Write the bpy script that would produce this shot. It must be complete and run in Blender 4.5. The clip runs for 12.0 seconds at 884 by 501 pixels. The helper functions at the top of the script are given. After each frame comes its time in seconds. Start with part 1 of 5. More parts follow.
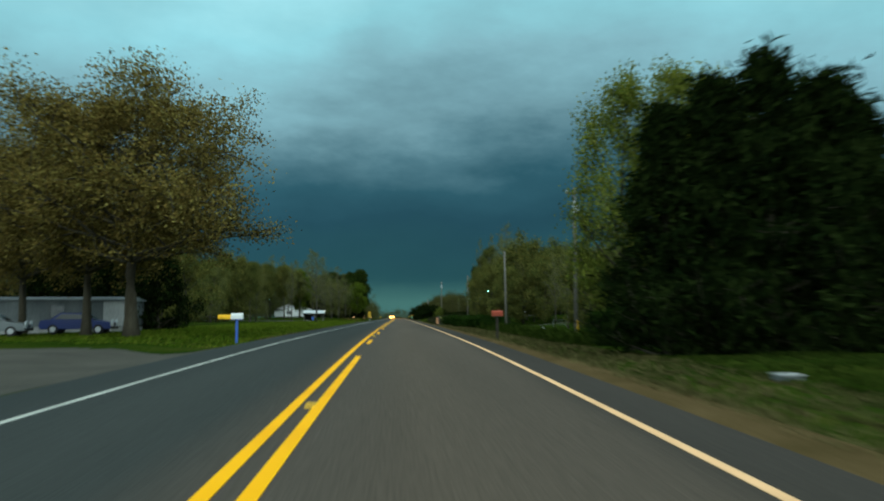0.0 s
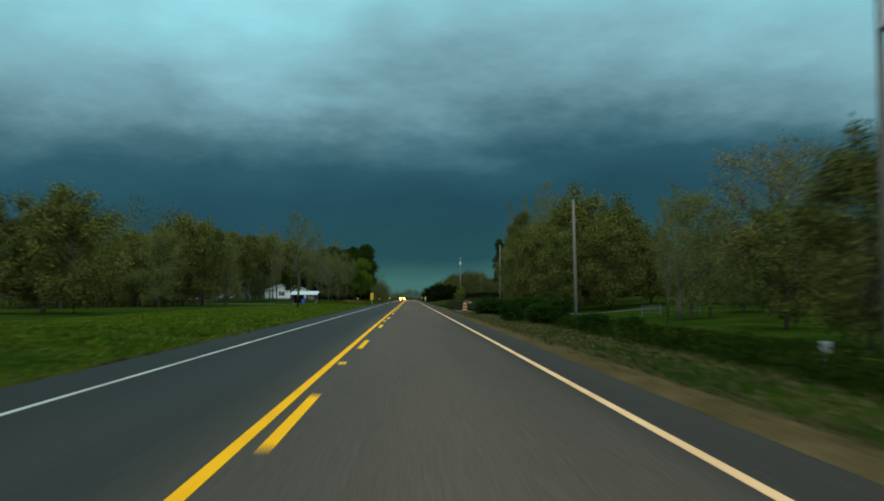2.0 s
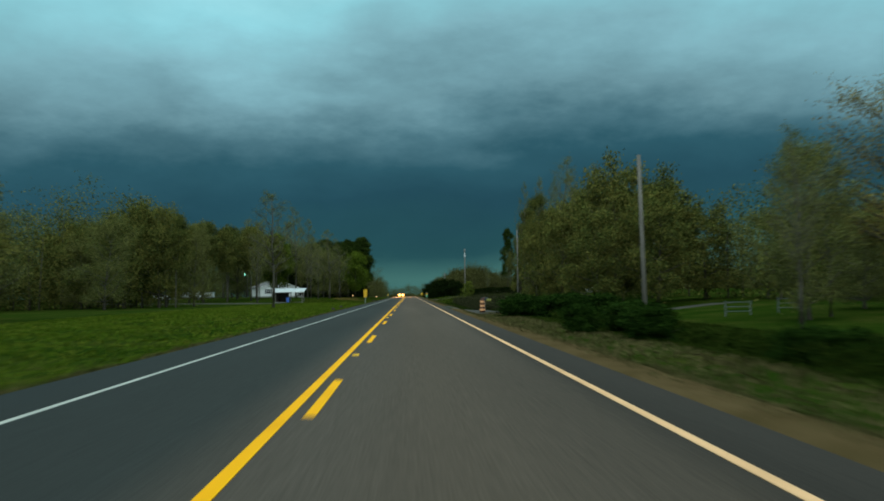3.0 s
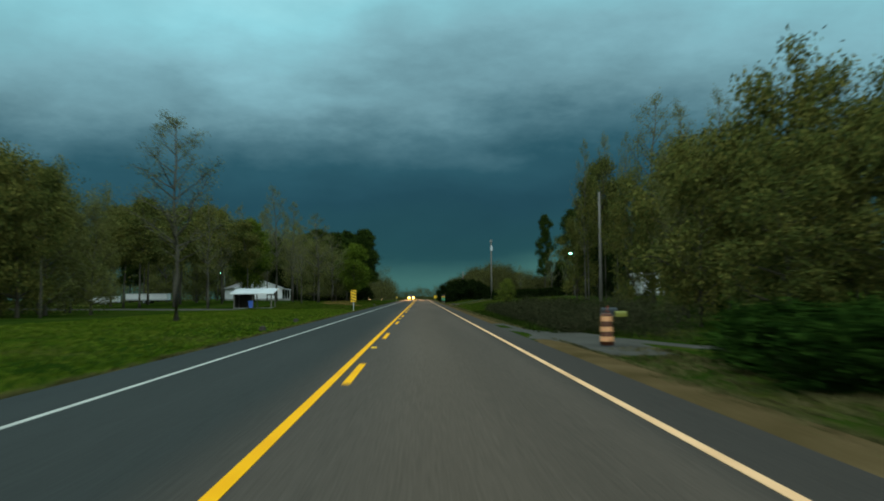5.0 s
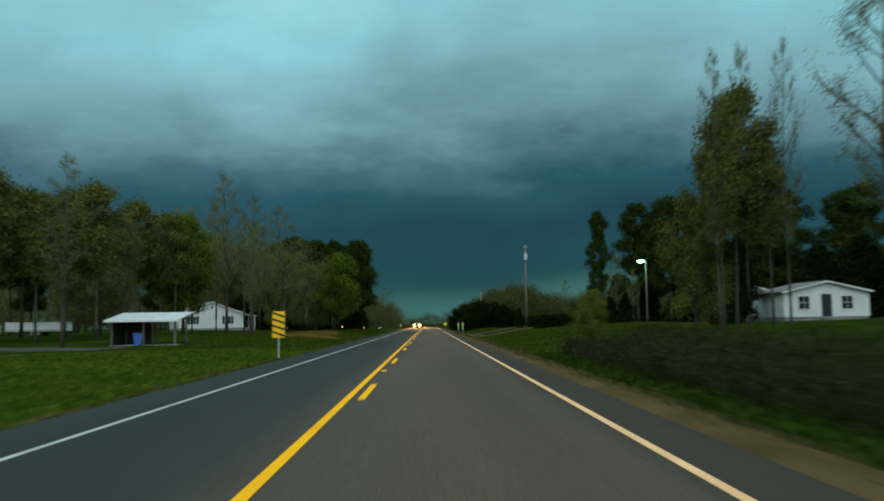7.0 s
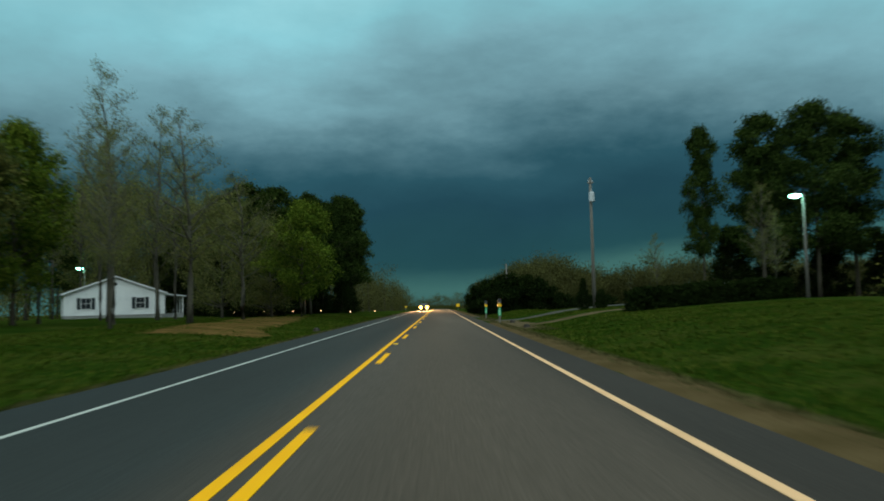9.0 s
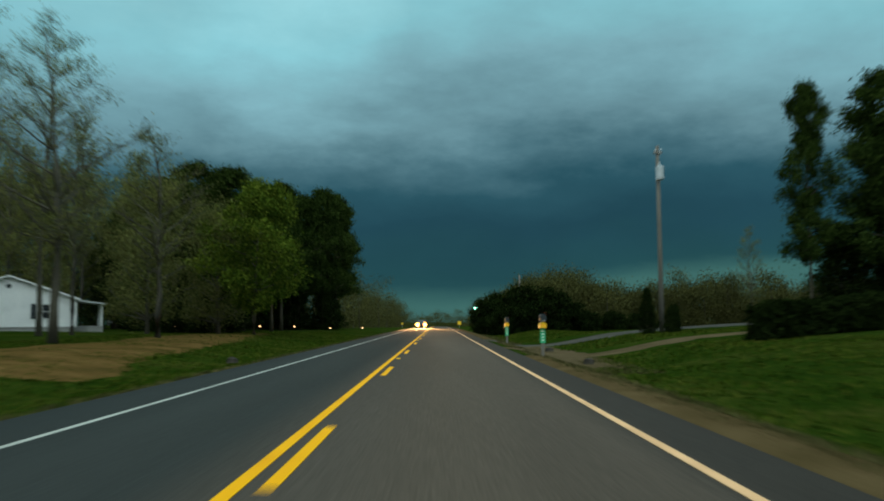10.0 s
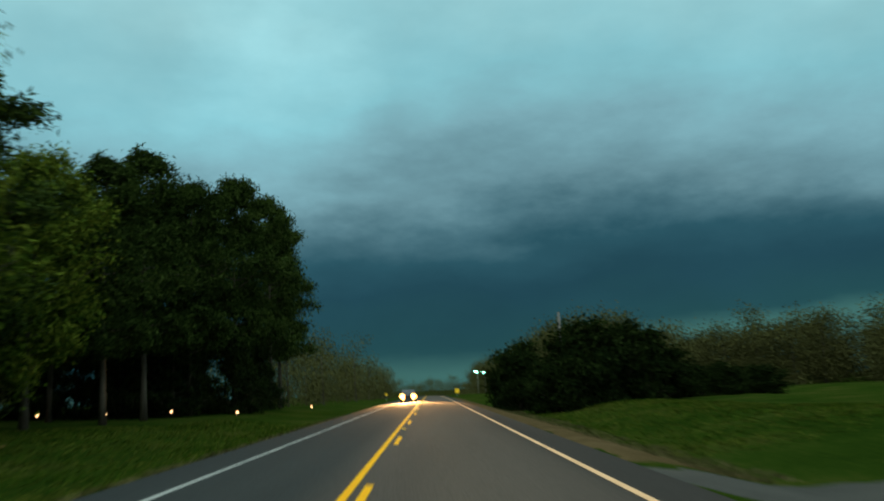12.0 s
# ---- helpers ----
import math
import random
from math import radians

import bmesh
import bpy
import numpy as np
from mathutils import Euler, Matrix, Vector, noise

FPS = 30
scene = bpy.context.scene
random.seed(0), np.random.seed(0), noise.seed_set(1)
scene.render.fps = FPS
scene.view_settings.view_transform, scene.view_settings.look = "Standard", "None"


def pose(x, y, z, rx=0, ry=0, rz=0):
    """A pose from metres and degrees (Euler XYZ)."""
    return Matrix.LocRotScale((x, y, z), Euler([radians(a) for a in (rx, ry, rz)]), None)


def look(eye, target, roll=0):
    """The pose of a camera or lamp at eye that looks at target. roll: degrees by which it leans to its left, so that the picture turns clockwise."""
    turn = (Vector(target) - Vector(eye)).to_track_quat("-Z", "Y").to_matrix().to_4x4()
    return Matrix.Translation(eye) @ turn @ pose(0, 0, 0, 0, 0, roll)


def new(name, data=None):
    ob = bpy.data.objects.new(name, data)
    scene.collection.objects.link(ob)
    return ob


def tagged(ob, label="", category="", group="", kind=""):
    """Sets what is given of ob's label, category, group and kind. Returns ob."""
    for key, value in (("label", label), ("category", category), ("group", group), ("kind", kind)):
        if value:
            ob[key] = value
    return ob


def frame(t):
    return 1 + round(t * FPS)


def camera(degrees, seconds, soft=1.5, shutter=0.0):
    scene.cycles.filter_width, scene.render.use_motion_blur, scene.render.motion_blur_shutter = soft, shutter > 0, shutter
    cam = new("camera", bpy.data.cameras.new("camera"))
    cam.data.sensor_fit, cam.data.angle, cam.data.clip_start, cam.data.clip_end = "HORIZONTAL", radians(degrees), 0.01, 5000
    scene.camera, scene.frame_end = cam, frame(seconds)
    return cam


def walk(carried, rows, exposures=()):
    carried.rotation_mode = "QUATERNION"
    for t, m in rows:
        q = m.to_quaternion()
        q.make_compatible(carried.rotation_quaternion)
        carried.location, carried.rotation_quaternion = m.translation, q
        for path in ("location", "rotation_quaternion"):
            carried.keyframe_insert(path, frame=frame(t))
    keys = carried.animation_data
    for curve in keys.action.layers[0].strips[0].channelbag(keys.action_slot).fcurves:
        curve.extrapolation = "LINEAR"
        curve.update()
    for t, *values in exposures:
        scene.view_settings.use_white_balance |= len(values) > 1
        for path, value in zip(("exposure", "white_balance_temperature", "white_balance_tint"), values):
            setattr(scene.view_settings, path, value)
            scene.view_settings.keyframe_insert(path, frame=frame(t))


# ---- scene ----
# The camera and its walk: time, x, y, z, yaw, pitch, roll.
DRIVE = (
    (0, 1.01, 1.856, 0.722, -3.017, 4.53, -0.065), (0.5, 1.083, 12.388, 0.919, -1.64, 5.69, -0.169),
    (1, 1.197, 23.551, 0.995, -1.33, 4.42, 0.495), (1.5, 1.214, 34.377, 1.098, -2.139, 3.22, 0.1),
    (2, 1.185, 45.732, 1.127, -2.239, 3.19, -0.025), (2.5, 1.107, 56.948, 1.141, -2.299, 3.49, -0.35),
    (3, 1.063, 68.364, 1.188, -2.338, 2.9, -0.739), (4.8, 1.122, 109.1, 1.205, -1.54, 3.21, -0.81),
    (5, 1.119, 113.73, 1.212, -1.534, 3.084, -0.53), (5.5, 1.186, 125.475, 1.229, -1.337, 4.196, -1.17),
    (6, 1.208, 137.366, 1.237, 0.05, 4.924, -1.296), (6.5, 1.196, 148.867, 1.23, -1.01, 4.829, -1.069),
    (6.7, 1.18, 153.5, 1.23, -1.12, 4.89, -0.73), (8.3, 1.297, 190.4, 1.2, -0.53, 4.98, -2.25),
    (8.5, 1.302, 194.927, 1.195, -1.606, 4.651, -1.743), (9, 1.319, 206.195, 1.146, -0.331, 3.675, -1.444),
    (9.5, 1.29, 217.725, 1.19, -1.13, 5.709, -0.917), (10, 1.276, 229.202, 1.155, -0.289, 4.85, -0.299),
    (10.5, 1.199, 240.758, 1.203, -2.244, 4.368, -1.038), (11, 1.141, 252.231, 1.212, -3.823, 4.665, -1.794),
    (11.5, 1.017, 264.059, 1.264, -2.157, 6.875, -0.424), (12, 0.989, 275.217, 1.287, -1.217, 9.405, -2.635))


def drive_pose(x, y, z, yaw, pitch, roll):
    a, b = radians(yaw), radians(pitch)
    eye = Vector((x, y, z))
    return look(eye, eye + Vector((-math.sin(a) * math.cos(b), math.cos(a) * math.cos(b), math.sin(b))), roll)


cam = camera(55.85, 12.0, soft=1.8, shutter=0.7)
walk(cam, [(t, drive_pose(*r)) for t, *r in DRIVE],
     [(0, 0.10), (1.0, 0.04), (3.0, 0.02), (6.0, -0.06), (9.0, -0.14), (11.0, -0.14), (12.0, -0.12)])

# ---- sky: a storm deck, dark over the road ahead, lighter overhead and behind ----
world = bpy.data.worlds.new("storm_sky")
scene.world = world
world.use_nodes = True
wt = world.node_tree
wt.nodes.clear()


def wnode(kind, **inputs):
    n = wt.nodes.new(kind)
    for k, v in inputs.items():
        n.inputs[k].default_value = v
    return n


def wmath(op, a, b=None, clamp=False):
    n = wt.nodes.new("ShaderNodeMath")
    n.operation, n.use_clamp = op, clamp
    for i, v in enumerate((a, b)):
        if v is None:
            continue
        if isinstance(v, (int, float)):
            n.inputs[i].default_value = v
        else:
            wt.links.new(v, n.inputs[i])
    return n.outputs[0]


def ramp(tree, fac, stops, smooth="EASE"):
    n = tree.nodes.new("ShaderNodeValToRGB")
    n.color_ramp.interpolation = smooth
    els = n.color_ramp.elements
    while len(els) < len(stops):
        els.new(0.5)
    for e, (p, c) in zip(els, stops):
        e.position, e.color = p, (*c, 1)
    tree.links.new(fac, n.inputs[0])
    return n.outputs[0]


coord = wnode("ShaderNodeTexCoord").outputs["Generated"]
parts_xyz = wt.nodes.new("ShaderNodeSeparateXYZ")
wt.links.new(coord, parts_xyz.inputs[0])
sx, sy, sz = parts_xyz.outputs


def cloud_noise(scale, stretch, detail, rough):
    m = wt.nodes.new("ShaderNodeMapping")
    m.inputs["Scale"].default_value = stretch
    wt.links.new(coord, m.inputs[0])
    n = wt.nodes.new("ShaderNodeTexNoise")
    n.inputs["Scale"].default_value, n.inputs["Detail"].default_value = scale, detail
    n.inputs["Roughness"].default_value = rough
    wt.links.new(m.outputs[0], n.inputs["Vector"])
    return n.outputs[0]


billow = cloud_noise(3.2, (1.0, 1.0, 2.6), 7, 0.6)
wisps = cloud_noise(8.5, (1.0, 1.0, 2.2), 5, 0.6)
elev = wmath("MULTIPLY", wmath("ARCSINE", sz), 2.36 / math.pi)
lift = wmath("ADD", wmath("MULTIPLY", wmath("SUBTRACT", billow, 0.5), 0.15),
             wmath("MULTIPLY", wmath("SUBTRACT", wisps, 0.5), 0.040))
lift = wmath("MULTIPLY", lift, wmath("MULTIPLY", elev, 7.0, clamp=True))
level = wmath("ADD", elev, lift)
# the deck hangs lower to the right of the road than to the left
sag = ramp(wt, wmath("ADD", 0.5, wmath("MULTIPLY", sx, 1.0)), ((0.0, (0.70,) * 3), (0.30, (0.60,) * 3), (0.50, (0.45,) * 3), (0.66, (0.46,) * 3), (0.80, (0.51,) * 3), (1.0, (0.62,) * 3)))
level = wmath("ADD", level, wmath("MULTIPLY", wmath("MULTIPLY", wmath("SUBTRACT", sag, 0.5), 0.17), wmath("MULTIPLY", elev, 7.0, clamp=True)))
# the pale strip under the deck climbs towards the right of the road
climb = wmath("MULTIPLY", wmath("SUBTRACT", sx, 0.082, clamp=True), 0.195)
level = wmath("SUBTRACT", level, wmath("MULTIPLY", climb, wmath("SUBTRACT", 1.0, wmath("MULTIPLY", elev, 7.0, clamp=True))))
deck = ramp(wt, level, (
    (0.0, (0.056, 0.160, 0.150)), (0.012, (0.056, 0.160, 0.148)), (0.032, (0.020, 0.080, 0.094)),
    (0.080, (0.018, 0.069, 0.097)), (0.118, (0.027, 0.096, 0.130)), (0.148, (0.072, 0.170, 0.212)), (0.178, (0.152, 0.296, 0.348)),
    (0.218, (0.226, 0.440, 0.506)), (0.265, (0.262, 0.575, 0.648)), (0.400, (0.42, 0.74, 0.78)),
    (0.620, (0.84, 1.10, 1.13)), (1.0, (1.08, 1.35, 1.36))), "LINEAR")
gap_way = Vector((math.sin(radians(-10)) * math.cos(radians(18)), math.cos(radians(-10)) * math.cos(radians(18)), math.sin(radians(18))))
near_gap = wt.nodes.new("ShaderNodeVectorMath")
near_gap.operation = "DOT_PRODUCT"
wt.links.new(coord, near_gap.inputs[0])
near_gap.inputs[1].default_value = gap_way
thin_cloud = wmath("MULTIPLY", wmath("ADD", wmath("SUBTRACT", near_gap.outputs["Value"], 0.990), wmath("MULTIPLY", wmath("SUBTRACT", wisps, 0.5), 0.017)), 82.0, clamp=True)
shade = wmath("ADD", wmath("ADD", 0.69, wmath("MULTIPLY", thin_cloud, 0.18)), wmath("ADD", wmath("MULTIPLY", cloud_noise(4.0, (1.0, 1.0, 1.8), 6, 0.55), 0.42), wmath("MULTIPLY", cloud_noise(9.0, (1.0, 1.0, 1.3), 4, 0.5), 0.20)))
behind = ramp(wt, wmath("ADD", 0.5, wmath("MULTIPLY", sy, -0.5)), (
    (0.0, (0, 0, 0)), (0.45, (0, 0, 0)), (0.85, (1, 1, 1)), (1.0, (1, 1, 1))))
back_sky = wt.nodes.new("ShaderNodeMix")
back_sky.data_type = "RGBA"
wt.links.new(behind, back_sky.inputs["Factor"])
wt.links.new(deck, back_sky.inputs["A"])
back_sky.inputs["B"].default_value = (1.12, 1.38, 1.38, 1)
tone = wt.nodes.new("ShaderNodeVectorMath")
tone.operation = "SCALE"
cool = wt.nodes.new("ShaderNodeVectorMath")
cool.operation = "MULTIPLY"
cool.inputs[1].default_value = (0.955, 1.0, 1.0)
wt.links.new(back_sky.outputs["Result"], cool.inputs[0])
wt.links.new(cool.outputs[0], tone.inputs[0])
wt.links.new(shade, tone.inputs["Scale"])
bg = wnode("ShaderNodeBackground", Strength=1.0)
wt.links.new(tone.outputs[0], bg.inputs["Color"])
wt.links.new(bg.outputs[0], wnode("ShaderNodeOutputWorld").inputs["Surface"])

sun = new("sun", bpy.data.lights.new("sun", "SUN"))
sun.data.energy, sun.data.angle, sun.data.color = 0.5, radians(60), (0.92, 1.0, 0.95)
sun.matrix_basis = look((-40, -120, 150), (0, 40, 0))


# ---- materials ----
def material(name, colors, scale=4.0, rough=0.85, bump=0.0, bump_scale=60.0, metal=0.0, island=0.0, spec=0.3,
             stretch=(1, 1, 1), fine=0.35, per_object=0.0, clear=0.0):
    """Two noises (stains and grain) mix three colours; optional bump and random per leaf or per object."""
    m = bpy.data.materials.new(name)
    m.use_nodes = True
    t = m.node_tree
    b = t.nodes["Principled BSDF"]
    tc = t.nodes.new("ShaderNodeTexCoord").outputs["Object"]
    mp = t.nodes.new("ShaderNodeMapping")
    mp.inputs["Scale"].default_value = stretch
    t.links.new(tc, mp.inputs[0])
    big = t.nodes.new("ShaderNodeTexNoise")
    big.inputs["Scale"].default_value, big.inputs["Detail"].default_value = scale, 5
    small = t.nodes.new("ShaderNodeTexNoise")
    small.inputs["Scale"].default_value, small.inputs["Detail"].default_value = bump_scale, 4
    t.links.new(mp.outputs[0], big.inputs["Vector"])
    t.links.new(mp.outputs[0], small.inputs["Vector"])
    mix = t.nodes.new("ShaderNodeMath")
    mix.operation = "MULTIPLY_ADD"
    mix.inputs[1].default_value = fine
    t.links.new(small.outputs[0], mix.inputs[0])
    part_big = t.nodes.new("ShaderNodeMath")
    part_big.operation = "MULTIPLY"
    part_big.inputs[1].default_value = 1 - fine
    t.links.new(big.outputs[0], part_big.inputs[0])
    t.links.new(part_big.outputs[0], mix.inputs[2])
    value = mix.outputs[0]
    for amount, node, socket in ((island, "ShaderNodeNewGeometry", "Random Per Island"), (per_object, "ShaderNodeObjectInfo", "Random")):
        if amount:
            r = t.nodes.new(node).outputs[socket]
            k = t.nodes.new("ShaderNodeMath")
            k.operation = "MULTIPLY_ADD"
            k.inputs[1].default_value = amount
            t.links.new(r, k.inputs[0])
            s = t.nodes.new("ShaderNodeMath")
            s.operation = "SUBTRACT"
            s.inputs[1].default_value = amount / 2
            t.links.new(value, s.inputs[0])
            t.links.new(s.outputs[0], k.inputs[2])
            value = k.outputs[0]
    t.links.new(ramp(t, value, ((0.3, colors[0]), (0.5, colors[1]), (0.7, colors[2])), "LINEAR"), b.inputs["Base Color"])
    b.inputs["Roughness"].default_value, b.inputs["Metallic"].default_value = rough, metal
    b.inputs["Specular IOR Level"].default_value = spec
    b.inputs["Coat Weight"].default_value = clear
    if bump:
        n = t.nodes.new("ShaderNodeBump")
        n.inputs["Strength"].default_value, n.inputs["Distance"].default_value = bump, 0.02
        t.links.new(small.outputs[0], n.inputs["Height"])
        t.links.new(n.outputs[0], b.inputs["Normal"])
    return m


def plain(name, c, vary=0.15, **kw):
    return material(name, (tuple(v * (1 - vary) for v in c), c, tuple(min(v * (1 + vary), 1) for v in c)), **kw)


def glowing(name, color, strength):
    m = bpy.data.materials.new(name)
    m.use_nodes = True
    b = m.node_tree.nodes["Principled BSDF"]
    b.inputs["Base Color"].default_value = (0.8, 0.8, 0.8, 1)
    b.inputs["Emission Color"].default_value = (*color, 1)
    b.inputs["Emission Strength"].default_value = strength
    return m


def leaf_material(name, a, b, c):
    return material(name, (a, b, c), scale=0.25, bump_scale=1.3, rough=0.85, island=0.5, spec=0.0, per_object=0.12)


ASPHALT = material("asphalt", ((0.042, 0.038, 0.032), (0.065, 0.058, 0.050), (0.094, 0.084, 0.073)), scale=0.35, bump=0.5,
                   bump_scale=45, stretch=(1.0, 0.06, 1.0), fine=0.45, rough=0.9, spec=0.08)
GRAVEL = material("gravel", ((0.040, 0.038, 0.034), (0.062, 0.058, 0.049), (0.095, 0.088, 0.074)), scale=0.5, spec=0.02, bump=0.8, bump_scale=25, fine=0.55)
ROAD = ASPHALT.copy()
ROAD.name = "lane_asphalt"
rt = ROAD.node_tree
rb = rt.nodes["Principled BSDF"]
rx = rt.nodes.new("ShaderNodeSeparateXYZ")
rt.links.new(rt.nodes.new("ShaderNodeTexCoord").outputs["Object"], rx.inputs[0])
patchy = rt.nodes.new("ShaderNodeTexNoise")
patchy.inputs["Scale"].default_value, patchy.inputs["Detail"].default_value = 0.8, 6
across = rt.nodes.new("ShaderNodeMath")
across.operation = "MULTIPLY_ADD"
across.inputs[1].default_value, across.inputs[2].default_value = 0.1, 0.45
rt.links.new(rx.outputs[0], across.inputs[0])
blur = rt.nodes.new("ShaderNodeMath")
blur.operation = "MULTIPLY_ADD"
blur.inputs[1].default_value = 0.10
rt.links.new(patchy.outputs[0], blur.inputs[0])
rt.links.new(across.outputs[0], blur.inputs[2])
# headlight glow put into the colour: near lane warmer and paler, rest darker
lane_glow = ramp(rt, blur.outputs[0], ((0.0, (0.38, 0.50, 0.56)), (0.40, (0.49, 0.59, 0.63)), (0.52, (1.12, 1.00, 0.92)), (0.64, (1.34, 1.13, 0.98)), (0.79, (1.22, 1.04, 0.92)), (0.87, (0.62, 0.57, 0.54))))
toned = rt.nodes.new("ShaderNodeMix")
toned.data_type, toned.blend_type = "RGBA", "MULTIPLY"
toned.inputs["Factor"].default_value = 1.0
rt.links.new(rb.inputs["Base Color"].links[0].from_socket, toned.inputs["A"])
rt.links.new(lane_glow, toned.inputs["B"])
rt.links.new(toned.outputs["Result"], rb.inputs["Base Color"])
TAN_GRAVEL = material("tan_gravel", ((0.054, 0.040, 0.021), (0.094, 0.068, 0.037), (0.138, 0.102, 0.058)), scale=0.5, spec=0.0, bump=0.8, bump_scale=25, fine=0.55)
DIRT = material("dirt_verge", ((0.040, 0.031, 0.011), (0.086, 0.058, 0.026), (0.135, 0.092, 0.045)), scale=0.6, spec=0.0, bump=0.8, bump_scale=18, fine=0.45)
YELLOW_LINE = material("yellow_line_paint", ((0.80, 0.33, 0.002), (0.93, 0.42, 0.002), (0.96, 0.46, 0.003)), scale=0.9, bump_scale=30, fine=0.3, rough=0.7, spec=0.05)
WHITE_LINE = material("white_line_paint", ((0.22, 0.22, 0.20), (0.42, 0.42, 0.38), (0.52, 0.52, 0.47)), scale=0.8, bump_scale=30, fine=0.4, rough=0.7, spec=0.05)
# Same white paint as above; the headlights' warm glow is put into its colour.
HEADLIT_LINE = material("headlit_line_paint", ((0.54, 0.30, 0.15), (0.82, 0.47, 0.24), (0.90, 0.55, 0.31)), scale=0.8, bump_scale=30, fine=0.4, rough=0.7, spec=0.05)
GRASS_GROUND = material("grass_ground", ((0.005, 0.015, 0.002), (0.018, 0.036, 0.004), (0.064, 0.056, 0.014)), scale=0.22, bump=0.5, bump_scale=7, fine=0.5, spec=0.0)
MEADOW_BLADE = leaf_material("meadow_grass_blades", (0.032, 0.060, 0.004), (0.060, 0.106, 0.008), (0.112, 0.128, 0.016))
GRASS_BLADE = leaf_material("grass_blades", (0.015, 0.035, 0.003), (0.032, 0.062, 0.005), (0.074, 0.080, 0.013))
LEAF_FAR = leaf_material("far_leaves", (0.044, 0.046, 0.016), (0.062, 0.062, 0.020), (0.080, 0.076, 0.025))
DRY_BLADE = leaf_material("dry_grass_blades", (0.042, 0.041, 0.015), (0.076, 0.069, 0.026), (0.118, 0.098, 0.042))
DARK_BLADE = leaf_material("dark_grass_blades", (0.010, 0.019, 0.003), (0.018, 0.032, 0.005), (0.032, 0.046, 0.008))
BARK = material("bark", ((0.030, 0.026, 0.018), (0.055, 0.048, 0.034), (0.10, 0.090, 0.066)), scale=1.5, spec=0.05, bump=0.8, bump_scale=14, stretch=(1, 1, 0.25))
PALE_BARK = material("pale_bark", ((0.042, 0.038, 0.028), (0.074, 0.068, 0.052), (0.125, 0.114, 0.086)), scale=1.2, spec=0.05, bump=0.8, bump_scale=12, stretch=(1, 1, 0.25))
LEAF_OAK = leaf_material("oak_leaves", (0.078, 0.066, 0.018), (0.165, 0.112, 0.030), (0.190, 0.158, 0.044))
LEAF_GREEN = leaf_material("spring_leaves", (0.040, 0.053, 0.015), (0.083, 0.095, 0.023), (0.137, 0.125, 0.031))
LEAF_LIME = leaf_material("light_green_leaves", (0.055, 0.078, 0.012), (0.110, 0.138, 0.020), (0.165, 0.175, 0.032))
LEAF_DULL = leaf_material("budding_leaves", (0.060, 0.074, 0.023), (0.112, 0.122, 0.037), (0.165, 0.158, 0.050))
LEAF_DEEP = leaf_material("deep_green_leaves", (0.026, 0.050, 0.006), (0.066, 0.102, 0.011), (0.118, 0.146, 0.018))
NEEDLE = leaf_material("pine_needles", (0.013, 0.023, 0.005), (0.024, 0.041, 0.009), (0.042, 0.064, 0.014))
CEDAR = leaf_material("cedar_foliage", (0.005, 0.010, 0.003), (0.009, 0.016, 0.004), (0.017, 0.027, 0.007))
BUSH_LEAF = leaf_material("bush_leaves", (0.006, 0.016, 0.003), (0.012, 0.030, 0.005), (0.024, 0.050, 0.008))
BRUSH = leaf_material("twiggy_brush", (0.015, 0.018, 0.008), (0.028, 0.031, 0.014), (0.050, 0.048, 0.024))
POLE_WOOD = material("pole_wood", ((0.08, 0.072, 0.062), (0.14, 0.128, 0.112), (0.22, 0.20, 0.178)), scale=1.0, bump=0.6, bump_scale=20, stretch=(1, 1, 0.1))
GREY_METAL = plain("galvanised_metal", (0.42, 0.44, 0.45), metal=0.6, rough=0.5, scale=3)
PALE_PAINT = plain("pale_grey_paint", (0.40, 0.43, 0.45), 0.1, scale=2, rough=0.5)
SIDING = material("white_siding", ((0.62, 0.64, 0.65), (0.76, 0.77, 0.78), (0.82, 0.83, 0.83)), scale=0.8, bump_scale=12, rough=0.6)
OLD_SIDING = material("weathered_siding", ((0.06, 0.07, 0.075), (0.10, 0.115, 0.12), (0.15, 0.16, 0.165)), scale=0.7, bump_scale=10, rough=0.7, stretch=(1, 1, 0.4))
PALE_SIDING = material("pale_grey_siding", ((0.26, 0.27, 0.27), (0.36, 0.37, 0.37), (0.44, 0.44, 0.43)), scale=0.7, bump_scale=10, rough=0.7, stretch=(1, 1, 0.4))
BROWN_ROOF = material("brown_shingles", ((0.07, 0.045, 0.03), (0.11, 0.07, 0.05), (0.15, 0.10, 0.07)), scale=1.2, bump=0.5, bump_scale=20)
SHINGLE = material("roof_shingles", ((0.09, 0.085, 0.08), (0.14, 0.13, 0.125), (0.20, 0.19, 0.18)), scale=1.2, bump=0.5, bump_scale=20)
ROOF_METAL = material("pale_roof_sheet", ((0.40, 0.42, 0.43), (0.52, 0.54, 0.55), (0.60, 0.62, 0.62)), scale=0.8, bump_scale=8, rough=0.5)
TRIM = plain("white_trim", (0.75, 0.76, 0.76), 0.08, scale=3, rough=0.5)
SHUTTER = plain("dark_shutter", (0.020, 0.028, 0.032), scale=3, rough=0.6)
GLASS = plain("dark_window_glass", (0.03, 0.035, 0.04), scale=1, rough=0.08, spec=0.6)
CONCRETE = plain("concrete", (0.30, 0.30, 0.29), 0.2, scale=2, bump=0.4, bump_scale=25)
RUST = plain("rusty_red_paint", (0.30, 0.055, 0.030), 0.35, scale=2.5, rough=0.8)
BLACK = plain("black_rubber", (0.02, 0.02, 0.02), scale=5, rough=0.8)
YELLOW_PLASTIC = plain("yellow_plastic", (0.86, 0.45, 0.01), 0.1, scale=4, rough=0.5)
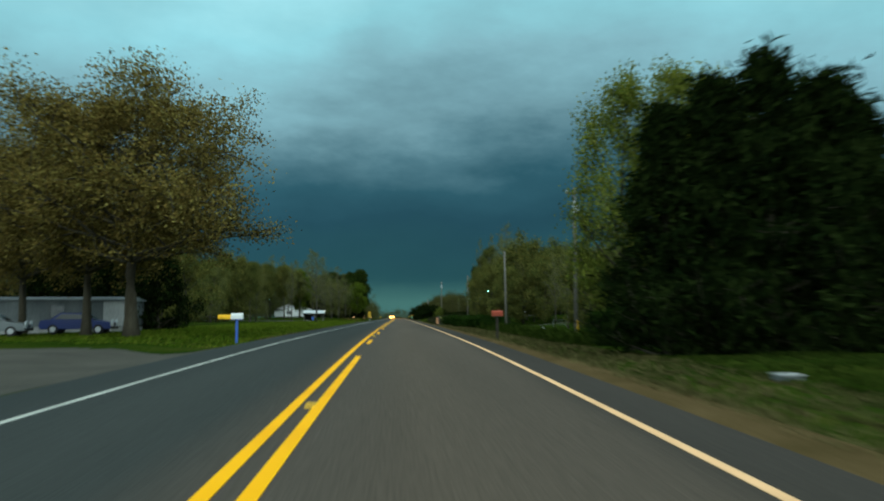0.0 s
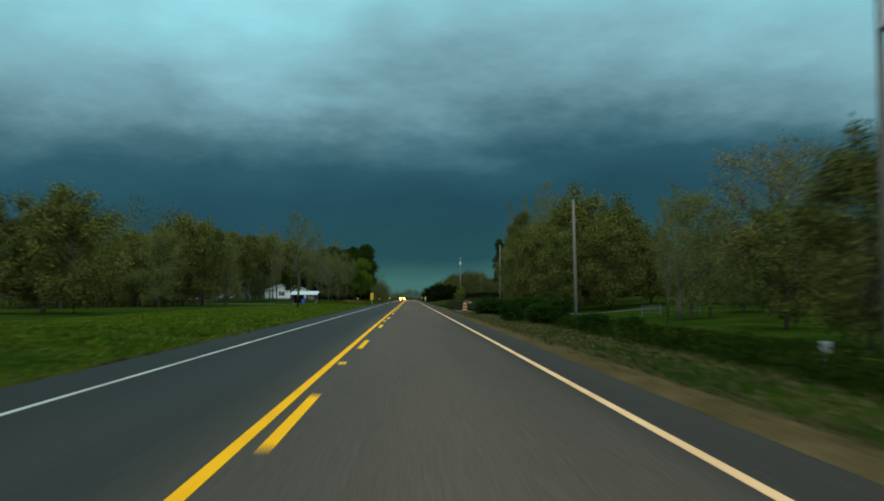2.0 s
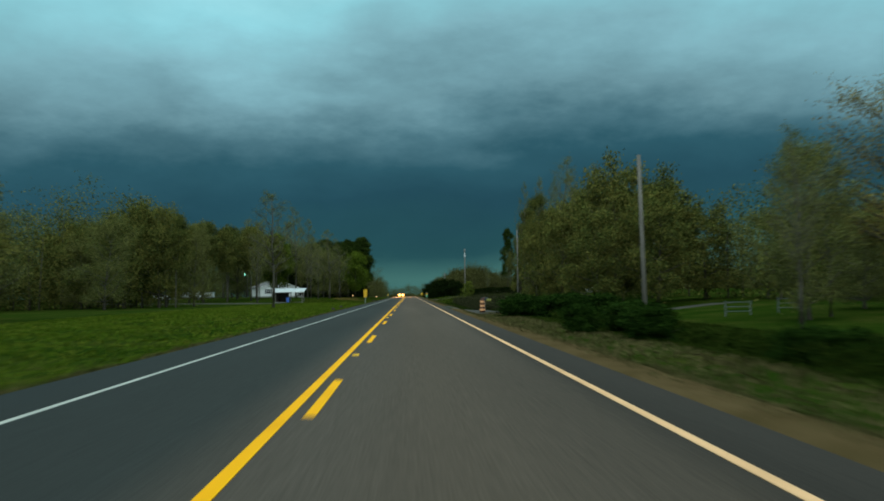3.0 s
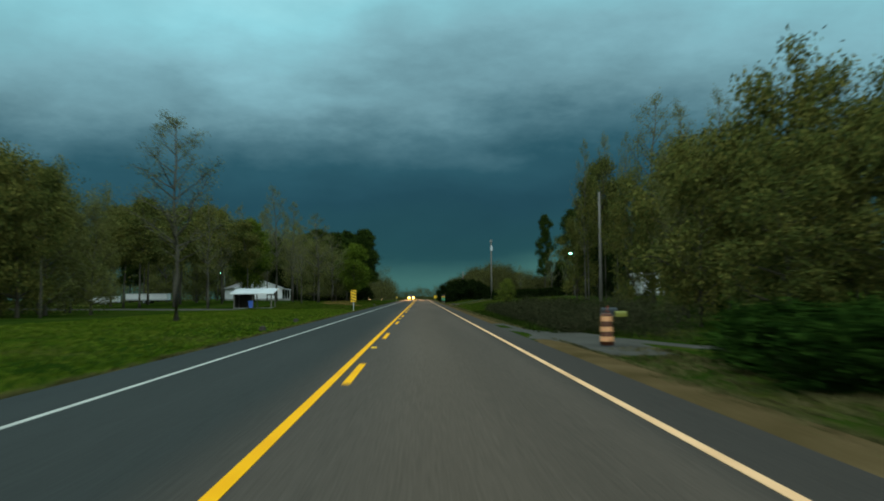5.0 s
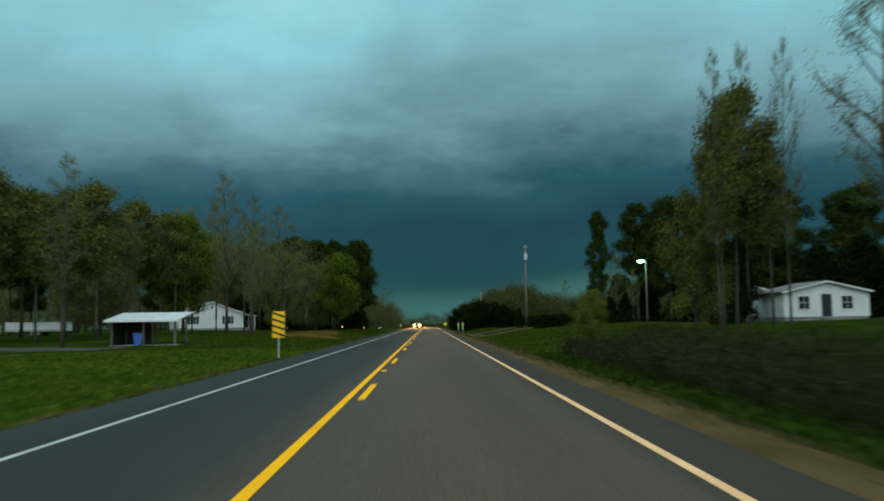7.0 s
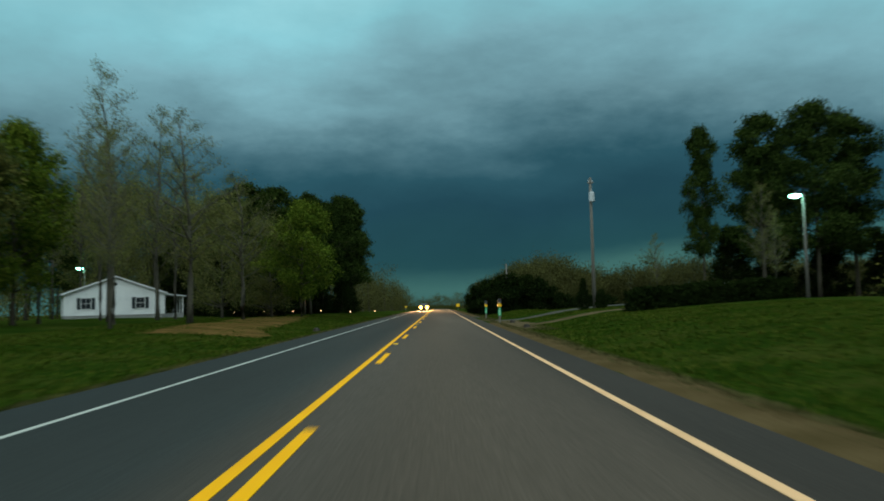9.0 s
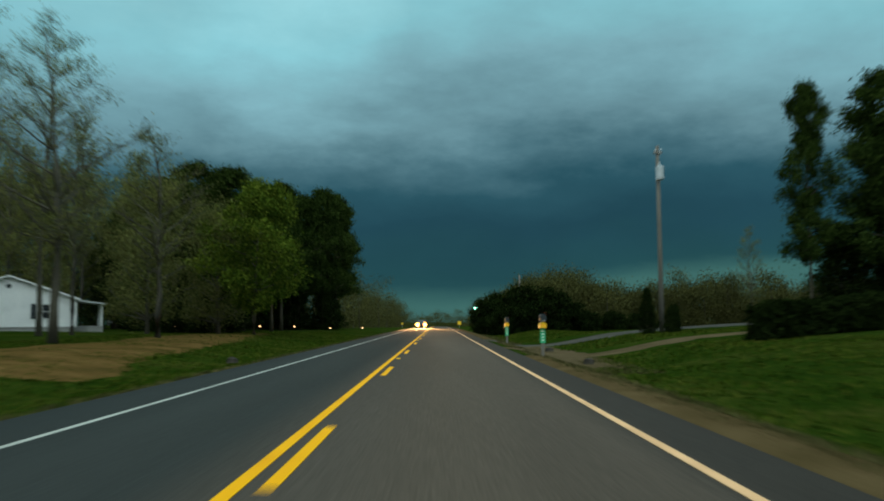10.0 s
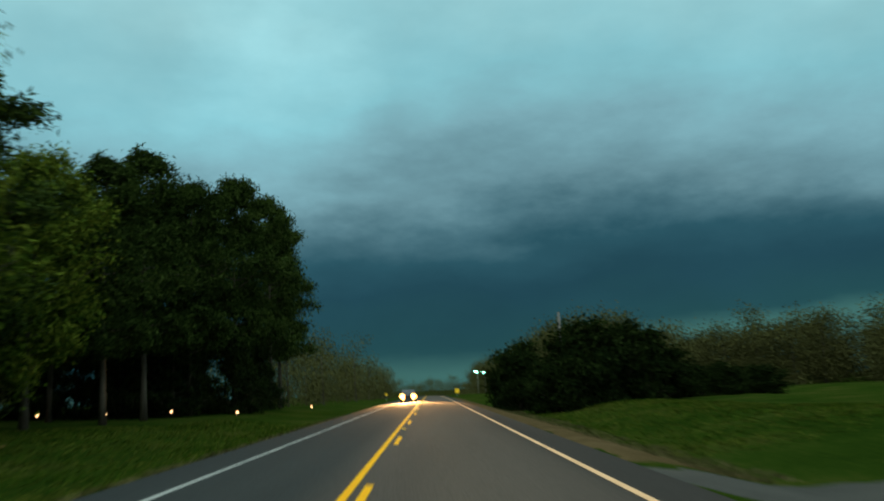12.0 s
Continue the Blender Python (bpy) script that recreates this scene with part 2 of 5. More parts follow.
YELLOW_SHEET = plain("yellow_reflective_sheet", (0.92, 0.52, 0.01), 0.05, scale=4, rough=0.4)
GREEN_SHEET = plain("green_reflective_sheet", (0.03, 0.42, 0.19), 0.1, scale=4, rough=0.4)
BAND_SHEET = plain("amber_reflective_sheet", (0.66, 0.31, 0.14), 0.25, scale=9, rough=0.4)
WHITE_SHEET = plain("white_reflective_sheet", (0.85, 0.85, 0.82), 0.05, scale=4, rough=0.4)
ORANGE_PLASTIC = plain("orange_plastic", (0.09, 0.028, 0.012), 0.2, scale=4, rough=0.5)
BLUE_PAINT = plain("blue_paint", (0.04, 0.11, 0.42), 0.15, scale=3, rough=0.5)
CAR_BLUE = plain("blue_car_paint", (0.008, 0.022, 0.12), 0.1, scale=1, rough=0.45, clear=0.1, spec=0.3)
CAR_SILVER = plain("silver_car_paint", (0.16, 0.18, 0.19), 0.1, scale=1, rough=0.35, metal=0.3, clear=0.5)
CAR_WHITE = plain("white_car_paint", (0.45, 0.47, 0.48), 0.08, scale=1, rough=0.4, clear=0.4)
CAR_DARK = plain("dark_car_paint", (0.03, 0.03, 0.035), 0.1, scale=1, rough=0.35, clear=0.5)
PINE_STRAW = material("pine_straw", ((0.044, 0.036, 0.011), (0.105, 0.062, 0.020), (0.160, 0.092, 0.034)), scale=0.5, bump=0.8, bump_scale=14, spec=0.0)
DARK_BOARD = material("dark_boards", ((0.025, 0.022, 0.018), (0.045, 0.040, 0.033), (0.07, 0.062, 0.05)), scale=1.2, bump=0.4, bump_scale=14, stretch=(1, 1, 0.2), spec=0.05)
OLIVE_PLASTIC = plain("olive_plastic", (0.16, 0.16, 0.02), 0.15, scale=4, rough=0.5)
LAMP_GLOW = glowing("mercury_lamp_glow", (0.24, 1.0, 0.66), 40.0)
HEAD_GLOW = glowing("headlight_glow", (1.0, 0.42, 0.055), 16.0)
MARKER_GLOW = glowing("marker_lens_glow", (1.0, 0.50, 0.20), 6.0)
HALO_GLOW = glowing("amber_halo_glow", (1.0, 0.34, 0.04), 40.0)
WINDOW_GLOW = glowing("lit_window_glow", (1.0, 0.55, 0.20), 1.1)


# ---- mesh helpers ----
def part(name, bm, mat, parent=None, label="", smooth=False):
    """One mesh object from a bmesh, under a thing or a part."""
    me = bpy.data.meshes.new(name)
    bmesh.ops.recalc_face_normals(bm, faces=bm.faces)
    bm.to_mesh(me)
    bm.free()
    return part_of(name, me, mat, parent, label, smooth)


def part_of(name, me, mat, parent=None, label="", smooth=False):
    if mat and not me.materials:
        me.materials.append(mat)
    if smooth:
        me.polygons.foreach_set("use_smooth", [True] * len(me.polygons))
    ob = new(name, me)
    if parent:
        ob.parent = parent
    if label:
        tagged(ob, label)
    return ob


def thing(name, m, label, category, group="", kind=""):
    ob = new(name)
    ob.empty_display_size = 0.3
    ob.matrix_basis = m
    return tagged(ob, label, category, group, kind)


def box(bm, x0, x1, y0, y1, z0, z1, bevel=0.0, m=None):
    r = bmesh.ops.create_cube(bm, size=1, matrix=Matrix.Translation(((x0 + x1) / 2, (y0 + y1) / 2, (z0 + z1) / 2))
                              @ Matrix.Diagonal((x1 - x0, y1 - y0, z1 - z0, 1)))
    if bevel:
        edges = {e for v in r["verts"] for e in v.link_edges}
        r2 = bmesh.ops.bevel(bm, geom=list(edges), offset=bevel, segments=2, affect="EDGES", profile=0.6)
        verts = {v for f in r2["faces"] for v in f.verts} | {v for v in r["verts"] if v.is_valid}
    else:
        verts = r["verts"]
    if m:
        bmesh.ops.transform(bm, matrix=m, verts=list(verts))
    return bm


def tube(bm, points, radii, sides=8, cap=True):
    """A tapered tube along points."""
    rings = []
    pts = [Vector(p) for p in points]
    for i, p in enumerate(pts):
        d = (pts[min(i + 1, len(pts) - 1)] - pts[max(i - 1, 0)]).normalized()
        q = d.to_track_quat("Z", "Y")
        rings.append([bm.verts.new(p + q @ Vector((math.cos(a) * radii[i], math.sin(a) * radii[i], 0)))
                      for a in (2 * math.pi * k / sides for k in range(sides))])
    for a, b in zip(rings, rings[1:]):
        for k in range(sides):
            bm.faces.new((a[k], a[(k + 1) % sides], b[(k + 1) % sides], b[k]))
    if cap:
        bm.faces.new(rings[0][::-1])
        bm.faces.new(rings[-1])
    return bm


def fresh():
    return bmesh.new()


def prism(bm, outline, axis, lo, hi):
    """A flat outline of (u, v) pushed along axis 'x' or 'y' from lo to hi."""
    def at(u, v, w):
        return (w, u, v) if axis == "x" else (u, w, v)
    a = [bm.verts.new(at(u, v, lo)) for u, v in outline]
    b = [bm.verts.new(at(u, v, hi)) for u, v in outline]
    bm.faces.new(a[::-1])
    bm.faces.new(b)
    for k in range(len(a)):
        n = (k + 1) % len(a)
        bm.faces.new((a[k], a[n], b[n], b[k]))
    return bm


# ---- the lie of the land ----
def ease(v, a, b):
    u = min(max((v - a) / (b - a), 0.0), 1.0)
    return u * u * (3 - 2 * u)


def dip(y):
    """The road climbs a little at first, and sinks gently beyond the far curve of the land."""
    if y < 85:
        return -0.0002 * max(36.0 - max(y, -60.0), 0.0) ** 2 - 0.00003 * (85.0 - max(y, -60.0)) ** 2
    return -0.000016 * max(y - 330.0, 0.0) ** 2 if y < 700 else -2.19 - 0.0118 * (y - 700) * (1 - ease(y, 700, 1500))


def road_z(x, y):
    return -0.030 * abs(x) + dip(y)


def ground_z(x, y):
    a = abs(x)
    edge = -0.030 * min(a, 4.6) - 0.05
    if x < 0:
        ditch = -0.28 * ease(a, 4.5, 6.5) * (1 - ease(a, 7.0, 11.0))
        yard = 0.10 * ease(a, 8, 16) + 0.25 * ease(a, 14, 45) * ease(y, 60, 130)
        yard += 0.55 * ease(a, 14, 36) * ease(y, 235, 285)
        yard += 0.45 * ease(a, 8.5, 15) * ease(y, 215, 260) * (1 - ease(y, 350, 420))
    else:
        ditch = -0.42 * ease(a, 4.8, 7.0) * (1 - ease(a, 8.0, 14.0) * ease(y, 195, 215))
        yard = -0.75 * ease(a, 8, 15) * ease(y, 25, 60) * (1 - ease(y, 190, 215))
        yard += 0.45 * ease(a, 12, 34) * ease(y, 195, 235) * (1 - ease(y, 300, 340))
        yard += 0.9 * ease(a, 22, 40) * ease(y, 110, 150) * (1 - ease(y, 195, 235))
        yard += 0.35 * ease(a, 9, 18) * ease(y, 225, 260)
    if x > 0:
        yard -= 0.7 * ease(a, 26, 38) * ease(y, 238, 258) + 0.8 * ease(a, 10, 22) * ease(y, 292, 314)
    bumps = 0.05 * noise.noise(Vector((x * 0.23, y * 0.23, 1.7))) + 0.10 * noise.noise(Vector((x * 0.05, y * 0.05, 4.0)))
    tilt = 0.0155 * max(-70.0, min(60.0, x)) * ease(a, 5.5, 14)
    return edge + ditch + yard + tilt + bumps * ease(a, 4.6, 8) + dip(y)


def lattice(name, xs, ys, height, mat, label="", category="", kind="structure"):
    verts = [(x, y, height(x, y)) for y in ys for x in xs]
    n = len(xs)
    faces = [(j * n + i, j * n + i + 1, (j + 1) * n + i + 1, (j + 1) * n + i) for j in range(len(ys) - 1) for i in range(n - 1)]
    me = bpy.data.meshes.new(name)
    me.from_pydata(verts, [], faces)
    return tagged(part_of(name, me, mat, smooth=True), label, category, kind=kind)


side = [0, 2, 4.2, 4.6, 5, 5.5, 6, 6.5, 7, 7.5, 8, 9, 10, 11, 12, 14, 16, 18, 21, 24, 28, 32, 36, 40, 46, 54, 65, 80, 110, 160, 260, 450, 800, 1500, 2500]
gx = [-v for v in side[:0:-1]] + side
gy = [-600, -300, -150, -80, -50] + [-40 + 2.5 * i for i in range(185)] + [432, 445, 460, 480, 500, 530, 570, 620, 700, 800, 950, 1200, 1600, 2500]
lattice("ground", gx, gy, ground_z, GRASS_GROUND, "mown roadside grass and yards, green with dry patches", "ground")

ry = [-60 + 4 * i for i in range(130)] + [470, 500, 530, 560, 600, 650, 700, 760]
lattice("road", [-4.55, -3.2, -1.7, 0, 1.7, 3.4, 4.45], ry, lambda x, y: road_z(x, y), ROAD, "worn grey asphalt two-lane country road", "road")


def strip(name, x, width, y0, y1, mat, label, thick=0.006, step=4.0):
    n = max(1, round((y1 - y0) / step))
    ys = [y0 + (y1 - y0) * i / n for i in range(n + 1)]
    bm = fresh()
    rows = []
    for y in ys:
        rows.append([bm.verts.new((x + s * width / 2, y, road_z(x + s * width / 2, y) + h)) for s, h in ((-1, -0.01), (-1, thick), (1, thick), (1, -0.01))])
    for a, b in zip(rows, rows[1:]):
        for k in range(3):
            bm.faces.new((a[k], a[k + 1], b[k + 1], b[k]))
    for r in (rows[0], rows[-1]):
        bm.faces.new(r)
    return tagged(part(name, bm, mat), label, "road marking", kind="structure")


strip("edge_line", 3.52, 0.115, -60, 640, HEADLIT_LINE, "white painted edge line along the asphalt")
strip("edge_line", -3.14, 0.10, -60, 640, WHITE_LINE, "white painted edge line along the asphalt")
strip("centre_line", -0.16, 0.12, -60, 640, YELLOW_LINE, "solid yellow centre line painted on the road")
strip("centre_line", 0.125, 0.12, -60, 20.9, YELLOW_LINE, "solid yellow line that ends where passing begins")
DASH = 12.192
for k in range(2, 44):
    far_end = 6.87 + DASH * k
    tagged(strip("centre_dash", 0.085, 0.115, far_end - 3.4, far_end, YELLOW_LINE, "short yellow centre dash on the asphalt", step=3.1), group="yellow centre dashes")


def ribbon(name, pts, width, mat, label, category, lift=0.035, ends=0.0):
    """A drive or verge that follows the land along pts (x, y)."""
    line = [Vector((*p, 0)) for p in pts]
    dense = []
    for a, b in zip(line, line[1:]):
        n = max(1, round((b - a).length / 0.6))
        dense += [a.lerp(b, i / n) for i in range(n)]
    dense.append(line[-1])
    bm = fresh()
    rows = []
    for i, p in enumerate(dense):
        d = (dense[min(i + 1, len(dense) - 1)] - dense[max(i - 1, 0)]).normalized()
        s = Vector((d.y, -d.x, 0))
        w = width * (1 + 0.12 * noise.noise(p * 0.4)) + ends * max(0, 1 - i / 5) ** 2
        row = []
        for u in (-0.5, -0.3, -0.1, 0.1, 0.3, 0.5):
            fray = 0.22 * noise.noise(Vector((p.x * 1.1 + 9 * u, p.y * 1.1, 3))) + 0.16 * noise.noise(Vector((p.x * 0.35 + 9 * u, p.y * 0.35, 8)))
            q = p + s * u * (w + min(width, 3.5) * fray * (1 if abs(u) > 0.4 else 0))
            row.append(bm.verts.new((q.x, q.y, max(ground_z(q.x, q.y), road_z(q.x, q.y) - 0.045 if abs(q.x) < 4.6 else -9) + (lift * (1 if abs(u) < 0.4 else -0.6) if 0 < i < len(dense) - 1 else -0.06))))
        rows.append(row)
    for a, b in zip(rows, rows[1:]):
        for k in range(5):
            bm.faces.new((a[k], a[k + 1], b[k + 1], b[k]))
    return tagged(part(name, bm, mat, smooth=True), label, category, kind="structure")


ribbon("verge", [(5.15, -40), (5.2, 140)], 1.5, DIRT, "bare brown dirt and dead grass along the asphalt", "verge")
ribbon("verge", [(5.15, 154), (5.2, 262)], 1.5, DIRT, "bare brown dirt and dead grass along the asphalt", "verge")
ribbon("verge", [(5.7, 290.5), (5.6, 325)], 2.5, DIRT, "wide bare brown dirt along the asphalt", "verge")
ribbon("verge", [(5.2, 324), (5.2, 420)], 1.5, DIRT, "bare brown dirt and dead grass along the asphalt", "verge", lift=0.028)
ribbon("driveway_apron", [(6.8, 138.5), (7.2, 147), (6.9, 155)], 5.6, GRAVEL, "dark worn gravel where the drive meets the road", "driveway", lift=0.045)
ribbon("driveway", [(4.3, 146), (9, 147.5), (14, 149), (24, 151), (34, 154)], 4.2, GRAVEL, "grey gravel driveway off the road", "driveway", ends=4)
ribbon("driveway", [(4.4, 269.2), (8, 270.3), (12, 271.2), (17, 272.3), (25, 275.0), (36, 281)], 3.4, TAN_GRAVEL, "tan gravel driveway curving up the lawn", "driveway", ends=6)
ribbon("driveway", [(4.3, 286.6), (8, 287.0), (12, 287.6), (18, 289.2), (30, 293.5)], 6.0, GRAVEL, "grey driveway beside the dark shrubs", "driveway", ends=3)
ribbon("verge", [(6.2, 259.5), (6.9, 266), (7.0, 276), (6.5, 285)], 4.4, TAN_GRAVEL, "trodden tan dirt and gravel where the drives meet the road", "verge", lift=0.045)
ribbon("verge", [(7.3, 261.0), (7.7, 264.6)], 0.9, DIRT, "bare brown dirt patch by the drive", "verge")
ribbon("verge", [(5.9, 274.5), (6.3, 282.5)], 2.2, DIRT, "bare brown dirt between the two drives", "verge")
ribbon("driveway", [(-4.2, 19), (-12, 20), (-24, 23), (-40, 32)], 29.0, GRAVEL, "wide grey gravel turnout in front of the trees", "driveway", ends=10)
ribbon("driveway", [(-21, 222), (-33, 226), (-66, 250)], 6.0, GRAVEL, "grey gravel lane past the carport", "driveway")


# ---- trees ----
def leaf_cloud(name, centres, spread, per, size, rng, slim=1.0, flat=0.75):
    """Many small leaf quads scattered round the centres."""
    c = np.repeat(np.asarray(centres, float), per, axis=0)
    n = len(c)
    c = c + rng.normal(size=(n, 3)) * np.array([spread, spread, spread * flat])
    u = rng.normal(size=(n, 3))
    u /= np.linalg.norm(u, axis=1)[:, None]
    w = np.cross(u, rng.normal(size=(n, 3)))
    w /= np.linalg.norm(w, axis=1)[:, None]
    s = size * rng.uniform(0.6, 1.3, (n, 1))
    a, b = u * s, w * s * slim
    v = np.stack([c - a, c + a * 0.2 + b * 0.8, c + a - b * 0.5], 1).reshape(-1, 3)
    me = bpy.data.meshes.new(name)
    me.from_pydata(v.tolist(), [], np.arange(3 * n).reshape(-1, 3).tolist())
    return me


def branch_path(start, direction, length, rng, rise=0.25, steps=4, wander=0.18):
    pts, d = [Vector(start)], Vector(direction).normalized()
    for _ in range(steps):
        d = (d + Vector(rng.normal(size=3)) * wander + Vector((0, 0, rise / steps))).normalized()
        pts.append(pts[-1] + d * (length / steps))
    return pts


# height, crown base, crown radius, trunk radius, limbs, side twigs, leaves per twig point, leaf size, spread, lean upward, profile power
KINDS = {
    "oak": dict(h=15, base=0.36, rad=8.8, trunk=0.42, limbs=44, twigs=10, per=48, size=0.105, spread=0.44, up=0.5, shape="broad", leaf=LEAF_OAK, bark=BARK),
    "rust": dict(h=17, base=0.26, rad=7.2, trunk=0.34, limbs=34, twigs=9, per=12, size=0.11, spread=0.50, up=0.7, shape="broad", leaf=LEAF_OAK, bark=BARK),
    "green": dict(h=16, base=0.14, rad=6.2, trunk=0.28, limbs=26, twigs=5, per=38, size=0.19, spread=0.62, up=0.6, shape="dome", leaf=LEAF_GREEN, bark=BARK),
    "lime": dict(h=14, base=0.14, rad=4.8, trunk=0.22, limbs=32, twigs=6, per=38, size=0.12, spread=0.55, up=0.55, shape="egg", leaf=LEAF_LIME, bark=BARK),
    "leafy": dict(h=14, base=0.20, rad=4.9, trunk=0.24, limbs=30, twigs=6, per=52, size=0.135, spread=0.48, up=0.55, shape="egg", leaf=LEAF_DEEP, bark=BARK),
    "dull": dict(h=17, base=0.10, rad=5.6, trunk=0.26, limbs=28, twigs=6, per=40, size=0.125, spread=0.58, up=0.75, shape="dome", leaf=LEAF_DULL, bark=PALE_BARK),
    "tall": dict(h=20, base=0.46, rad=4.6, trunk=0.22, limbs=24, twigs=5, per=34, size=0.19, spread=0.62, up=0.8, shape="egg", leaf=LEAF_GREEN, bark=PALE_BARK),
    "bare": dict(h=22, base=0.32, rad=4.2, trunk=0.27, limbs=30, twigs=9, per=7, size=0.085, spread=0.34, up=1.1, shape="egg", leaf=LEAF_DULL, bark=PALE_BARK),
    "pine": dict(h=23, base=0.26, rad=4.8, trunk=0.26, limbs=42, twigs=6, per=34, size=0.25, spread=0.46, up=0.35, shape="pine", leaf=NEEDLE, bark=BARK),
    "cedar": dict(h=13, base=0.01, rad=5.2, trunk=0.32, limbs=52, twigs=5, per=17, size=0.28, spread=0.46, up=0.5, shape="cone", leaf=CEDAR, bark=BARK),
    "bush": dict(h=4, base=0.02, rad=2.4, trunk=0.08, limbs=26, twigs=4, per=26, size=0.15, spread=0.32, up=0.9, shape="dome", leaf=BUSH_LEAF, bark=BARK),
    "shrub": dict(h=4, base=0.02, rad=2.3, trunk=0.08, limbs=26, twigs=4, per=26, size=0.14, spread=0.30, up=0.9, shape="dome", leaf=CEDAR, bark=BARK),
}


def profile(shape, u):
    """Crown radius, as a share of the largest, at height share u of the crown."""
    if shape == "dome":
        return math.sqrt(max(0.0, 1 - max(0, (u - 0.35) / 0.68) ** 2)) * (0.75 + 0.25 * min(1, u / 0.3))
    if shape == "broad":
        return (0.70 + 0.30 * min(1, u / 0.4)) * math.sqrt(max(0.03, 1 - max(0, (u - 0.42) / 0.60) ** 2))
    if shape == "egg":
        return max(0.15, math.sin(math.pi * (0.12 + 0.84 * u)))
    if shape == "pine":
        return max(0.2, math.sin(math.pi * (0.20 + 0.72 * u))) * (0.75 + 0.35 * math.sin(u * 17))
    return max(0.08, (1 - u) ** 0.75 * (0.8 + 0.2 * min(1, u / 0.12)))


TREES = {}


def tree_meshes(kind, variant):
    if (kind, variant) in TREES:
        return TREES[kind, variant]
    k = KINDS[kind]
    rng = np.random.default_rng(sum(map(ord, kind)) * 7 + variant)
    bm = fresh()
    h, tr = k["h"], k["trunk"]
    top = h * (0.93 if k["shape"] in ("pine", "cone", "egg") else 0.72)
    steps = 9
    spine = [Vector((0, 0, -0.4))]
    drift = Vector((0, 0, 0))
    for i in range(1, steps + 1):
        drift += Vector((*rng.normal(size=2) * 0.012 * h * (0.4 if kind in ("pine", "cedar") else 1.0), 0))
        spine.append(Vector((drift.x * i / steps, drift.y * i / steps, top * i / steps)))
    radii = [tr * (1.35 if i == 0 else 1.0) * (1 - 0.86 * (i / steps) ** 0.9) for i in range(steps + 1)]
    tube(bm, spine, radii, 8)

    def on_spine(z):
        f = min(max(z / top, 0), 0.999) * steps
        i = int(f)
        return spine[i].lerp(spine[i + 1], f - i), radii[min(i, steps)]

    tips = []
    for i in range(k["limbs"]):
        u = ((i + rng.uniform(0, 1)) / k["limbs"])
        z = h * (k["base"] + (1 - k["base"]) * u * 0.97)
        r = k["rad"] * profile(k["shape"], u) * rng.uniform(0.72, 1.08)
        az = i * 2.399 + rng.uniform(-0.4, 0.4)
        zs = max(h * k["base"] * 0.8, z - r * k["up"] * 0.75)
        p, rr = on_spine(min(zs, top * 0.97))
        aim = Vector((math.cos(az) * r, math.sin(az) * r, z - p.z))
        length = aim.length
        limb = branch_path(p, aim, length, rng, rise=0.15, steps=5, wander=0.10)
        r0 = min(rr * 0.55, 0.02 * length + 0.02)
        tube(bm, limb, [r0 * (1 - 0.17 * j) for j in range(6)], 5, cap=False)
        tips.append(limb[-1])
        for j in range(k["twigs"]):
            f = rng.uniform(0.35, 1.0) * 4.99
            a = limb[int(f)].lerp(limb[int(f) + 1], f - int(f))
            d = Vector(rng.normal(size=3)) + aim.normalized() * 0.8 + Vector((0, 0, k["up"] * 0.6))
            twig = branch_path(a, d, max(0.5, length * rng.uniform(0.18, 0.38)), rng, rise=0.2, steps=3, wander=0.2)
            tube(bm, twig, [r0 * 0.38, r0 * 0.30, r0 * 0.2, r0 * 0.08], 4, cap=False)
            tips += [twig[1], twig[2], twig[3]]
    wood = bpy.data.meshes.new(kind + "_trunk")
    bm.to_mesh(wood)
    bm.free()
    wood.polygons.foreach_set("use_smooth", [True] * len(wood.polygons))
    wood.materials.append(k["bark"])
    slim = 0.5 if kind in ("pine", "cedar") else 0.9
    leaves = leaf_cloud(kind + "_crown", [tuple(t) for t in tips], k["spread"], k["per"], k["size"], rng, slim)
    leaves.materials.append(k["leaf"])
    TREES[kind, variant] = wood, leaves
    return wood, leaves


TREE_WORDS = {
    "rust": ("broadleaf_tree", "open-branched tree with sparse rust-brown buds", "tree"),
    "oak": ("oak_tree", "broad old oak with rusty brown young leaves", "tree"),
    "green": ("broadleaf_tree", "leafy tree in olive-green spring leaf", "tree"),
    "lime": ("broadleaf_tree", "rounded tree with fresh yellow-green leaves", "tree"),
    "leafy": ("broadleaf_tree", "full tree in deep green spring leaf", "tree"),
    "dull": ("broadleaf_tree", "slender pale-barked tree in dull budding leaf", "tree"),
    "tall": ("broadleaf_tree", "tall slim tree with a bare trunk and olive leaves", "tree"),
    "bare": ("bare_tree", "tall almost bare tree with thin pale limbs", "tree"),
    "pine": ("pine_tree", "tall dark pine with clumped needles", "tree"),
    "cedar": ("cedar_tree", "dense dark evergreen cedar down to the grass", "tree"),
    "bush": ("shrub", "dense dark green bush in the grass", "shrub"),
    "shrub": ("shrub", "dense dark rounded shrub in the grass", "shrub"),
}


def plant(kind, x, y, height, width=1.0, variant=0, label="", group=""):
    """A tree or shrub of that height; width scales its spread beside it."""
    k = KINDS[kind]
    name, words, cat = TREE_WORDS[kind]
    s = height / k["h"]
    turn = (x * 37.0 + y * 91.0) % 360
    e = thing(name, pose(x, y, ground_z(x, y), 0, 0, turn) @ Matrix.Diagonal((s * width, s * width, s, 1)), label or words, cat, group)
    wood, leaves = tree_meshes(kind, variant)
    part_of("stem" if kind in ("shrub", "bush") else "trunk", wood, None, e)
    part_of("crown", leaves, None, e)
    return e


